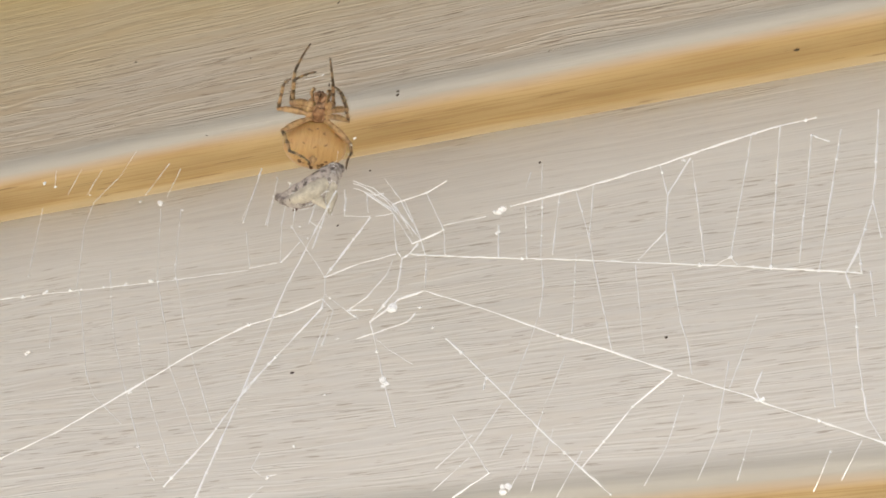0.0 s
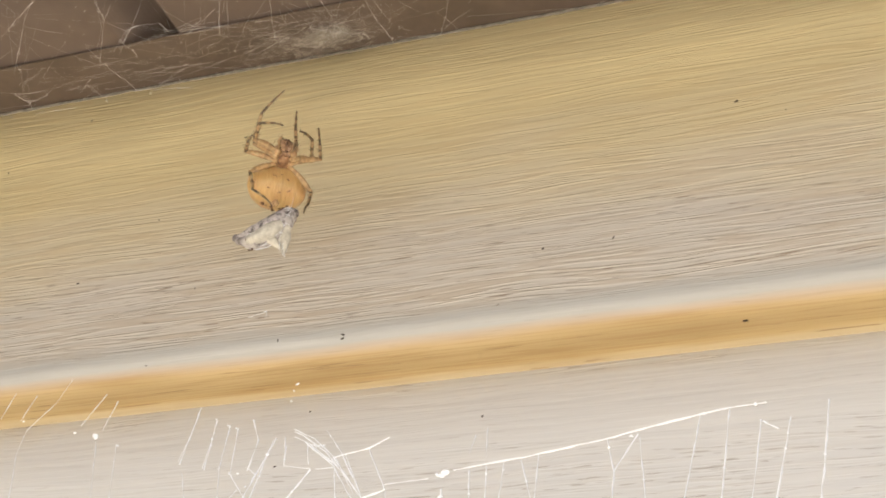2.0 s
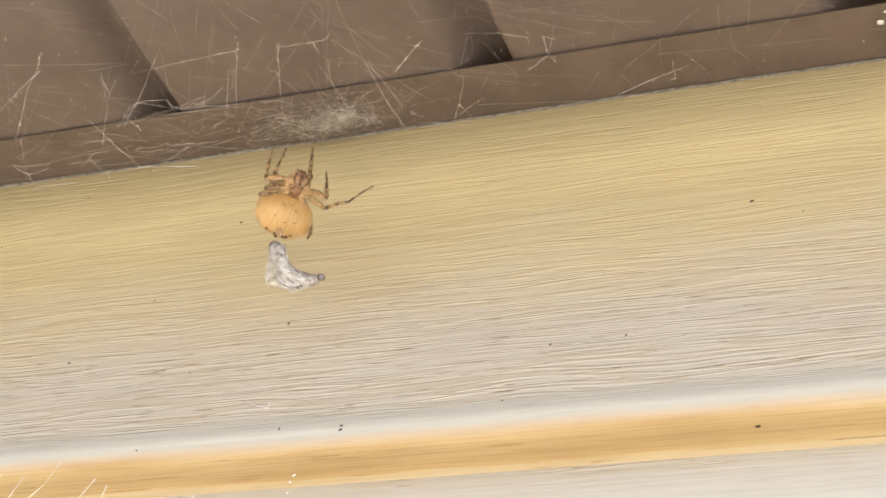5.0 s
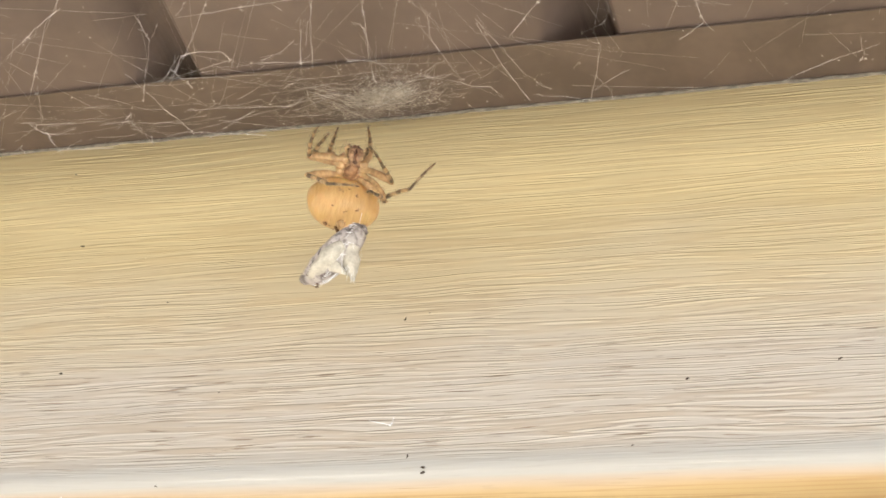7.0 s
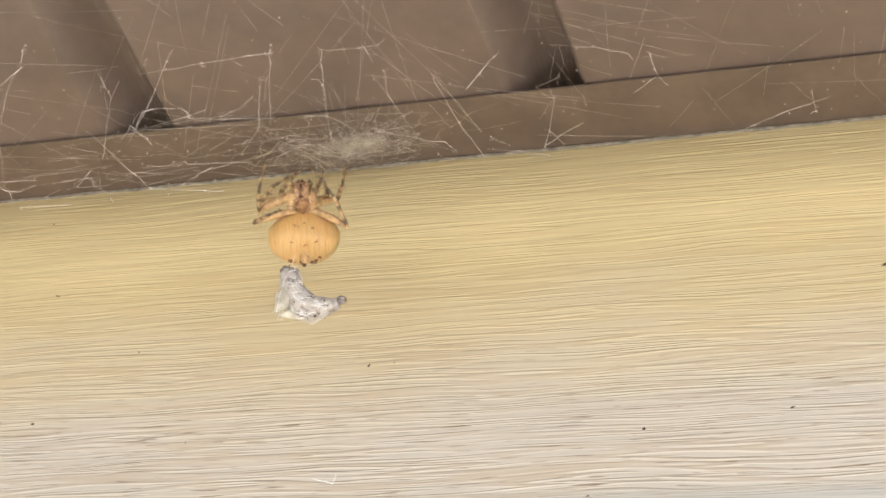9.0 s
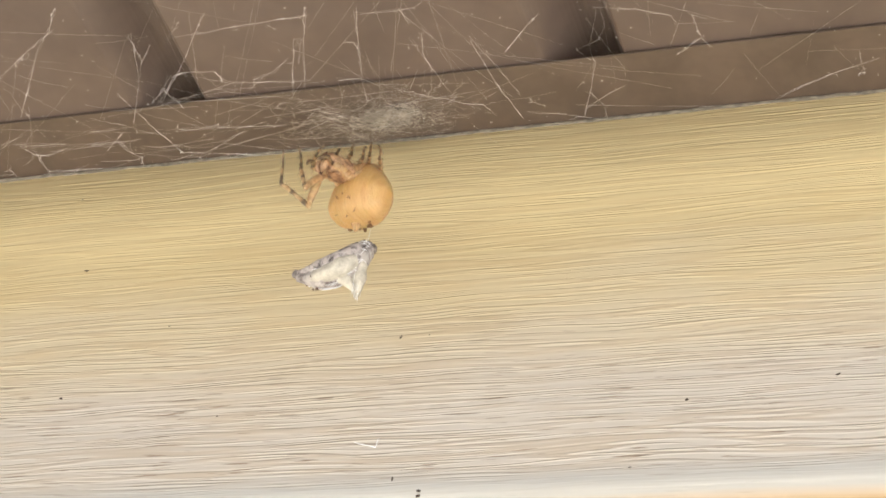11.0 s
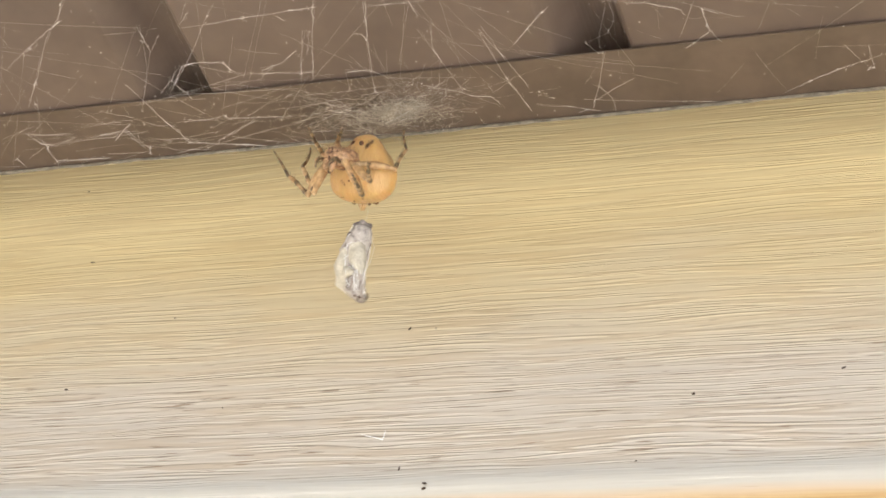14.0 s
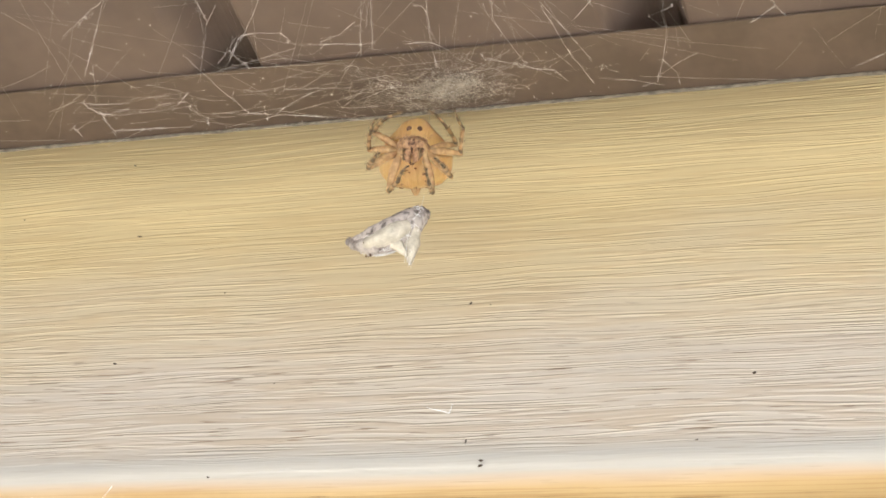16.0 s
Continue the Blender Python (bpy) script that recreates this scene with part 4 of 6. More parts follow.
R1_TURNED = [(10.5, 9.4, 2.1, 3.1, 5.8, 8.6, 1.9, 1.7, 15.1, -0.7), (11, 3.6, 4.8, -8.9, 7.9, 10, -5.5, 8.4, 11.7, 2.4), (11.5, -1.1, 5.3, -8.3, 5.6, 6.6, -4.9, 11, 8.4, 0.7), (12, 0.2, 6.8, -8.5, 5.3, 10.7, -4.5, 7, 12.6, 3.1), (12.5, -1.6, 5.4, -8.1, 2, 10.9, -4.3, 6, 14.5, 1.7), (13, -1.6, 7.3, -7.7, 5.3, 10.1, -6.3, 9.8, 10.7, 0.3)]
R1_NEST = [(13.5, -2, 4.9, -7.8, 2.3, 10.5, -10.6, 5.9, 15.7, -5.6), (14, 3.7, 8.5, -8.1, 10.1, 7.4, -4.2, 15.9, 5.7, 1.1), (14.5, 7.7, 8.1, -6.3, 11.9, 3.6, -1.8, 16.8, 3.8, 4.6), (15, 4.8, 5.4, -8.6, 2.7, 12.7, -8.4, 0.8, 20.4, -7.3), (15.5, 4.6, 5.2, -8.7, 2.7, 12.3, -6.8, 0.4, 19.2, -3.4), (16, 4.7, 6.2, -8.5, 2.4, 13.1, -6.6, -0.2, 20, -3.5)]
R2_UP = [(0, 6.4, -0.2, 6.1, 6.8, 7.4, 5.4, 1.7, 12.4, 1.9), (0.5, 8, 0.5, 5.2, 6.6, 7.1, 1.8, 1, 12.6, 0.2), (1, 8.5, 1.6, 5.3, 7.3, 7, 0.1, 1.8, 12.2, -2.7), (1.5, 10.1, 1.7, 3, 8.6, 8.5, -0.2, 3.3, 11.3, -5.5), (2, 7.5, 1.3, 6.1, 7.5, 8.8, 4.5, 2, 12.5, 0)]
R2_HUNG = [(2.5, 2.6, 4.4, 8, 2.6, 10.1, 2.9, -0.2, 9.2, -4.5), (3, 8.5, 0.4, 4.7, 9.5, 7.7, 2.8, 10.2, 15.5, 1.3), (3.5, 5.9, -1.1, 5.7, 6, 6, 3, 5.7, 13.4, 0.1), (4, 5.2, -1.5, 5.8, 5.9, 5.7, 3.7, 5.6, 13.4, 1.4), (4.5, 5.5, -2.4, 4.8, 6, 5.1, 3.5, 6, 13, 2.1), (7, 8, -0.6, 4.5, 7.6, 6.2, 1.2, 6.7, 13.1, -2.8), (7.5, 8.7, 0.6, 4.6, 5.9, 6.5, 0.6, 1.5, 11.7, -3.5), (8, 8.5, -0.5, 3.9, 5.7, 6.1, 1.5, 0.6, 12, -0.5)]
R2_TURNED = [(10.5, 9.4, 0.9, 3.8, 5.2, 6.8, 1.6, 0.5, 11.9, -2.5), (11, 1.5, 8.5, -7.3, 5.8, 7.8, -1.1, 9.4, 7.6, 6), (11.5, -1.3, 5.6, -7.8, 5.8, 5.3, -5.1, 8.6, 7.7, 2), (12, -0, 5.7, -8.3, 5.9, 8.9, -4.8, 8.6, 9.2, 2.7), (12.5, -1.4, 4.9, -7.9, 4.7, 8.3, -5, 9.1, 9.3, 1.6), (13, -1.8, 8.2, -6.2, 4.9, 6.4, -3.1, 9.1, 4.5, 3.5)]
R2_NEST = [(13.5, 0, 8.6, -6.9, 6.2, 6.5, -2.9, 10.7, 4.5, 3.4), (14, 2.4, 8.3, -7.5, 7.3, 6.6, -2, 10.1, 0.8, 2.7), (14.5, 6.7, 8.7, -5.9, 10.8, 4.3, -1.2, 15.3, 1.9, 5), (15, 8.2, 9.5, -2.8, 6.8, 16.6, -0.7, 5.8, 24, 2.2), (15.5, 8.7, 8.1, -4.2, 7.5, 15.5, -2.6, 5.9, 23.2, -1.2), (16, 8.6, 8.5, -3.9, 7.1, 15.8, -2.5, 5.2, 23.5, -1.2)]
R3_UP = [(0, 9.7, 0.2, 3.5, 9, 7.7, 2.1, 7.3, 12.8, -3.8), (0.5, 9.2, -2.5, 1.8, 7.8, 4.5, -0.8, 6, 10.8, -5.4), (1, 9.4, -2.1, 2.1, 8.3, 4, -2.4, 6.7, 8.9, -8.5), (1.5, 9.4, 1.5, 4.4, 8.5, 5.6, -1.9, 8.2, 9.3, -9), (2, 9.3, -0.2, 4.1, 9.8, 6, -0.4, 9.5, 11.7, -6)]
R3_HUNG = [(2.5, 0.5, 3.5, 7.6, 6.2, 3.6, 2.6, 12, 4.8, -2.7), (3, 6.2, -4.7, 2.9, 8.3, 1.8, -0.3, 9.9, 8.2, -4.8), (3.5, 8.7, -2.3, 3.2, 7.7, 2.9, -2.2, 5.9, 8.2, -7.9), (4, 6.5, -4.7, 2.6, 5.7, 1.5, -1.8, 4.1, 8, -6.2), (4.5, 6.6, -4.7, 2.5, 5.7, 1.5, -1.8, 4.1, 8, -6.2), (7, 4.6, -0.3, 7.4, 4.8, 6.1, 3.3, 5, 13.1, -0.6), (7.5, 3.6, 1, 7.9, 2.7, 7.1, 3.4, 2.2, 13.9, -0.7), (8, 4.1, -1.3, 7.1, 3.1, 5.6, 4.1, 1.9, 13, 1.3)]
R3_TURNED = [(10.5, 5.2, 0.1, 7.3, 0.8, 4.8, 3.3, -4, 8.8, -1.7), (11, 9.7, 2.2, 4, 3.7, 6.6, 2.7, -3.3, 10.2, 1), (11.5, 10.8, 1.1, 1, 6, 6.8, 2.6, 0.4, 12.2, 4.5), (12, 10.3, 5.2, -1.8, 3.5, 7.8, 0.4, -2.6, 11.2, 4.3), (12.5, 9.7, 6, -2.8, 3.3, 8, 0.8, -3, 10.8, 4.9), (13, 10.4, 2.8, 2.6, 3.7, 6, 4.5, -3.2, 8.8, 7.2)]
R3_NEST = [(13.5, 10.9, 2.3, -1.6, 5.2, 6.8, 0.6, -0.7, 11.6, 3.1), (14, 9.3, -2.3, 1.9, 6.4, 4.5, 3.6, 3.3, 11.5, 6), (14.5, 9.3, -2.6, 1.5, 6.6, 4.1, 3.9, 3.2, 10.9, 6.5), (15, 9.1, -3.1, -1.3, 8, 2.6, 3.6, 5.3, 6.5, 10), (15.5, 9.1, -3.1, -0.5, 8.7, 3.7, 2.8, 6.9, 10.9, 5.8), (16, 9.4, -2.7, -0.1, 8.6, 4.1, 3.1, 6.6, 11.3, 5.9)]
R4_UP = [(0, 7.9, 0.2, -6.6, 5.6, -0.7, -13.8, 0.3, 0.3, -19.7), (0.5, 8.1, 2.2, -6.2, 5.8, 4.1, -13.2, 0.3, 5.7, -18.8), (1, 8.4, -0.5, -5.9, 5.9, -0.6, -13.1, 0.2, -0.5, -18.7), (1.5, 7.5, -2, -6.3, 6.2, -5.4, -13, 1, -7.3, -18.8), (2, 8, 1.1, -6.6, 7.1, 1.4, -14.1, 1.8, 1.8, -20.1)]
R4_HUNG = [(2.5, -3.1, -1.7, -6.8, -1.5, -4.6, -13.6, 1.9, -7.3, -20.3), (3, 8.6, 0.9, -5.9, 7.4, 2.3, -13.3, 4.5, 5, -20.2), (3.5, 8, -4.9, 1.3, 6.7, 0.5, -3.9, 5, 5.8, -9.6), (4, 5.7, -6, 2.8, 4.8, 0.1, -1.6, 3.1, 6.5, -6.1), (4.5, 5.7, -6, 2.8, 4.8, 0.1, -1.6, 3.2, 6.5, -6.1), (7, 9, 2.8, -4.9, 5, 6.3, -10.3, -0.8, 10.4, -13.9), (7.5, 9.2, -2.5, 2.5, 6.4, 2.3, -2.7, 2.1, 6.6, -8), (8, 8.6, 1.9, -5.8, 6.2, 8.2, -9.2, 3.6, 14.5, -13.5)]
R4_TURNED = [(10.5, 7.4, -3.5, 4.3, 3.6, 0.8, -0.6, -0.5, 5.2, -5.8), (11, 7, -0.4, 6.2, 1.2, 3.7, 3.8, -5, 8, 1), (11.5, 8.9, 3.3, 3.8, 1.9, 6, 2.7, -5.5, 8.8, 1.5), (12, 7.8, 6.8, 1.3, 0.2, 7.4, 1.5, -7.8, 7.2, 1.2), (12.5, 7.3, 7.4, 1, -0.3, 7.2, 1.7, -8.3, 6.6, 2.2), (13, 9, 2.3, 4.2, 1.9, 5.2, 4.6, -5.4, 8.4, 5.2)]
R4_NEST = [(13.5, 9.6, -2.4, 1.5, 3.6, 1.9, 3.3, -2.7, 6.6, 5.1), (14, 6.7, -3.7, 4.8, 1.9, 2.1, 5.3, -3.2, 8.3, 5.7), (14.5, 9.5, -2.9, -2, 7.5, 4.2, -0.1, 4.4, 11.3, 1.9), (15, 8.7, -4, 1.5, 7.4, 3, 4.1, 5.5, 10, 7.5), (15.5, 8.4, -3.3, 3.2, 6, 3.5, 5.5, 1.5, 9.9, 7.2), (16, 8.6, -2.6, 3.6, 6, 4.2, 5.7, 1.2, 10.5, 7.2)]
L1_UP = [(0, -3.4, 0.6, 6.7, -2.6, 7.9, 4.8, -1.1, 15.7, 3.7), (0.5, -2, -0.7, 5.8, -1.4, 6.7, 4.6, -2.4, 14.7, 4.1), (1, -1.8, 0.7, 6.9, -0.8, 7.6, 3.7, -1.4, 15.1, 1.2), (1.5, -4.1, 3.6, 7.7, -2, 10.9, 8.2, 1.1, 18.2, 8.6), (2, -3.3, 1.7, 7.3, -1.7, 8.8, 5.2, -0.5, 16.1, 2)]
L1_HUNG = [(2.5, -5, 7.1, 7.3, -0.1, 9.7, 2.1, 4.3, 13.1, -3.7), (3, -2.1, 2, 7.5, -0.6, 9, 5, 0.2, 16.9, 3.9), (3.5, -1.8, 1.6, 7.3, -1, 7.8, 3, 0.8, 15.4, 1.1), (4, -3.5, 0.1, 6.4, -1.6, 7.2, 4.4, 1, 14.8, 4.9), (4.5, -2.4, 2.2, 7.5, -0.8, 9.2, 5.2, 0.9, 16.8, 3.2), (7, -3.8, 1.5, 7.1, -2.6, 8, 3.4, -0.9, 14.7, -0.6), (7.5, -5.6, 0.4, 5.8, -4.5, 7.2, 2.6, -3.2, 14.4, -0.4), (8, -4.7, 0.7, 6.4, -4.5, 7.3, 2.7, -3.5, 14.9, 0.4)]
L1_TURNED = [(10.5, -0.5, -0.9, 5.5, -3.9, 4.5, 1.2, -7.9, 9.3, -3.7), (11, 1.9, -0.3, 4.8, -4.1, 3.9, 2.7, -10.1, 8.6, 0.3), (11.5, 4.4, 2.2, 4.1, -2.4, 5.2, 2.6, -9.6, 8.5, 1.4), (12, 5.3, 1.9, 2, -2.3, 2.5, 1.7, -10.2, 3.2, 1.7), (12.5, 5.5, 2.7, 2.3, -2.1, 2.7, 3.1, -10.1, 2.6, 3.7), (13, 1.4, -1.1, 4.2, -5.6, 1.8, 4.6, -13, 4.9, 4.9)]
L1_NEST = [(13.5, -10.3, 7.4, -1.4, -16.2, 11, -4.6, -22.4, 15.1, -7.5), (14, -7.5, 5, -7.2, -11, 11.7, -6.1, -14.5, 18.7, -4.6), (14.5, -1.7, 4.6, -9, -3.1, 12.1, -8.8, -5, 19.7, -7.1), (15, -3, 5.1, -9, -3.1, 12.5, -7.1, -3.1, 20, -4.4), (15.5, -4.1, 5.1, -8.8, -3.7, 12.4, -7, -3.2, 19.8, -3.9), (16, -4, 4.9, -8.8, -3.8, 12.2, -7, -3.7, 19.7, -4)]
L2_UP = [(0, -6.7, 0.6, 6.3, -5.1, 6.8, 2.3, -3, 11.9, -3.5), (0.5, -7.7, -2.5, 2.6, -5.3, 4.7, 1.6, -1.9, 11.9, 2.5), (1, -7.8, -1.4, 4, -4.9, 5, 1.2, -1.1, 12, 0.2), (1.5, -1.4, 4.7, 7.8, -0.5, 7.3, 0.8, -0, 11.8, -5.9), (2, -7.8, 0.1, 5.2, -6.3, 7.4, 3.9, -2.1, 12.3, -0.9)]
L2_HUNG = [(2.5, -5.3, 7, 6.8, -3.2, 9.8, 0, 0.4, 6.5, -6.3), (3, -9.6, -0.5, 1.8, -6.5, 6.2, 0.3, -2.6, 11.1, -4.7), (3.5, -7.4, -0.6, 5.1, -4.1, 4.9, 1, -1.2, 10.8, -3.5), (4, -8.1, -0.5, 4.6, -5.9, 5.7, 0.7, -1.4, 11.7, -2.2), (4.5, -8.5, -0.1, 4.4, -6.9, 6.5, 0.9, -4.9, 13.6, -2.2), (7, -9.2, -1, 2.3, -6.1, 5.3, -0.6, -2.2, 11.8, -3.2), (7.5, -8.8, 2.1, 5.1, -7.8, 8.2, 0.6, -6, 14.7, -3.6), (8, -6.8, -1.1, 5.2, -4.9, 5.1, 1.3, -1.8, 11.1, -3.1)]
L2_TURNED = [(10.5, -3.3, -2.8, 5.1, -6.2, 2.7, 0.7, -9.7, 8.9, -2.8), (11, 0.5, -2.5, 4.5, -5.4, 1.8, 2.6, -11.5, 6.6, 0.7), (11.5, 2.4, -0.7, 4.9, -4.4, 2.5, 3.8, -11, 6.9, 2.9), (12, 3.5, -0.3, 4, -4.1, -0.1, 3.6, -12.1, -0.8, 3.4), (12.5, 3.9, -0.2, 3.6, -3.7, -0.5, 4, -11.7, -0.6, 3.9), (13, 3.7, -0.9, 3.1, -3.5, 1.5, 4.3, -11, 4.1, 5)]
L2_NEST = [(13.5, -8.1, 8.5, -4.7, -13.6, 13.2, -6.8, -19.6, 18.5, -8), (14, -9.8, 6, -4.4, -13.7, 12.4, -3.2, -18.5, 18.8, -2.2), (14.5, -8, 6.6, -6.4, -8.8, 13.7, -3.9, -9.5, 21.6, -2.8), (15, -7.9, 7.1, -6.1, -6.5, 14, -3.1, -5.6, 21.4, -0.3), (15.5, -7.9, 7.7, -5.7, -6.5, 14.8, -3.6, -4.9, 22.5, -1.9), (16, -7.9, 7.8, -5.6, -6.8, 15.1, -3.6, -5.5, 22.8, -2.1)]
L3_UP = [(0, -7.3, -1.8, 5.3, -6.2, 4.5, 1.2, -4.4, 10.6, -3.6), (0.5, -7.4, -3.9, 2.9, -6.1, 3.4, 1, -5.2, 10.2, -3.1), (1, -7.6, -2.5, 4.4, -5.9, 3.8, 0.7, -4.7, 9.1, -5.2), (1.5, -8, 1, 5.9, -5.1, 3.9, -0.6, -2, 7.6, -6.9), (2, -9.7, 2, 4, -8.1, 8.7, 0.8, -6.3, 15.6, -2.8)]
L3_HUNG = [(2.5, -10.6, 0.8, -2.6, -6.4, 4.7, -7.6, -0.5, 7.5, -12.1), (3, -5.5, -1.6, 6.5, -3.3, 5.1, 3.6, -1.5, 11.8, -0.3), (3.5, -9.2, -0.1, 4.1, -10.5, 6.6, 0.9, -12.1, 13.8, -2.2), (4, -9.5, 0.4, 3.9, -9.4, 7.6, 1.6, -9, 15.3, 3.5), (4.5, -9.2, -1.4, 3.2, -13, 5, 2, -16.9, 10.4, 6.4), (7, -8.5, -3.7, 0.4, -12.5, 2.2, -2.3, -16.4, 8.8, 0), (7.5, -7.5, -4.6, 0.8, -10, 1.7, -2.8, -12.7, 9.2, -2.7), (8, -8.1, 0.7, 5.7, -7.8, 7.6, 2.6, -7, 15.3, 0.6)]
L3_TURNED = [(10.5, -5.7, -4.9, 3.1, -9.4, 1.2, 0.3, -12.3, 8, -2.7), (11, -0.9, -3.6, 5.6, -6.5, 1.1, 3.5, -12.4, 6.2, 1.7), (11.5, 0.9, -3.6, 4.8, -5.8, -0.3, 3.4, -13, 2.8, 1.7), (12, -8.6, -1, -5.4, -16.2, -0.6, -5, -24, 1, -4.2), (12.5, -8.6, -1.9, -4.8, -16.1, -2.1, -3.9, -23.9, -1.5, -2), (13, -9.6, 1.4, -5.1, -16.7, 3.2, -3.2, -23.9, 5.6, -0.6)]
L3_NEST = [(13.5, -7.9, -4.4, -1, -14.9, -2.4, 1.2, -21.3, -1.1, 5.9), (14, -9.4, -2.8, -0.7, -7.9, -8.4, 4.1, -3.7, -13, 9.1), (14.5, -10.2, -1.3, -1.5, -12.5, 4.4, 3, -12.5, 10.8, 7.7), (15, -9.8, -1.7, -2.6, -11, 3.4, 3, -10.4, 9.9, 7.5), (15.5, -9.8, -2.1, -1, -10.3, 3.4, 4.2, -8.6, 10.2, 8.1), (16, -9.4, -2.8, -0.8, -10.2, 2.8, 4.3, -8.7, 9.7, 8)]
L4_UP = [(0, -8.4, -1.7, -5.5, -8.8, 0.2, -12.9, -7.9, 0.6, -20.8), (0.5, -6.5, -4, -5.9, -6.6, -1.2, -12.9, -5.6, 2.1, -20.1), (1, -6.8, -5.1, -4.2, -7, -4.6, -11.8, -5.9, -3.7, -19.7), (1.5, -8.1, -5, -1.3, -7.6, -6.7, -8.6, -6.9, -8.4, -16.4), (2, -8.6, -3.1, -4.2, -7.7, -1.7, -11.6, -6.3, 0.7, -19.1)]
L4_HUNG = [(2.5, -3.7, -2, -8.3, -1.3, -5.2, -14.7, 1.5, -8.4, -21.6), (3, -5.6, 4.1, -7.5, -5.6, 6.9, -14.6, -4.6, 10.5, -21.7), (3.5, -7.8, -3.9, -4.5, -8.9, -1.6, -11.6, -9.2, 0.5, -19.4), (4, -9.4, -3, -2.2, -7.8, 1.9, -7.8, -5.9, 7.3, -13.4), (4.5, -7, -5.9, -1.4, -7, -2.4, -8.1, -5.9, 2.1, -14.7), (7, -7.6, 1.6, -6.9, -5.1, 7, -11.5, -2.2, 12.1, -17), (7.5, -7.3, -5.2, 2, -6, 0.4, -2.9, -4.4, 6.8, -7.4), (8, -8.9, 2.9, -5, -6.5, 8.5, -9.5, -0.9, 12.8, -13.3)]
L4_TURNED = [(10.5, -7.6, -4.9, -3.2, -8.7, -7.3, 4, -10.1, -5, 11.5), (11, -2.6, -5.6, 5, -7.9, -0.4, 3.4, -13.4, 5.2, 1.6), (11.5, 2.5, -3.6, 5.1, -4.2, -0.4, 3.7, -11.4, 2.8, 2), (12, 5.3, -1.5, 3.2, -2.1, 0.5, 3.4, -9.6, 3.1, 3.2), (12.5, 5.4, -1.2, 3.1, -2, 0.5, 2.5, -9.7, 2.2, 1.3), (13, 3.5, -4.8, 2.6, -3.5, -2.2, 3.9, -11, 0.2, 5.5)]
L4_NEST = [(13.5, 1.8, -5.1, 4.2, -4.8, -1.4, 4.6, -11.7, 2.7, 5), (14, 1.7, -5.8, 3.1, -3.5, -0.4, 3.7, -9, 5.5, 3.9), (14.5, -7.2, -5.7, 1, -7.3, 1.4, 3.7, -7, 8.9, 6.4), (15, -8.3, -4.8, -0.1, -7.3, 1.6, 3.9, -5.3, 8.8, 6.8), (15.5, -8.9, -4, 0.9, -6.9, 2.5, 4.4, -2.8, 8.4, 7.9), (16, -8.4, -4.5, 1.1, -6.7, 2.1, 4.5, -2.9, 8.2, 7.9)]
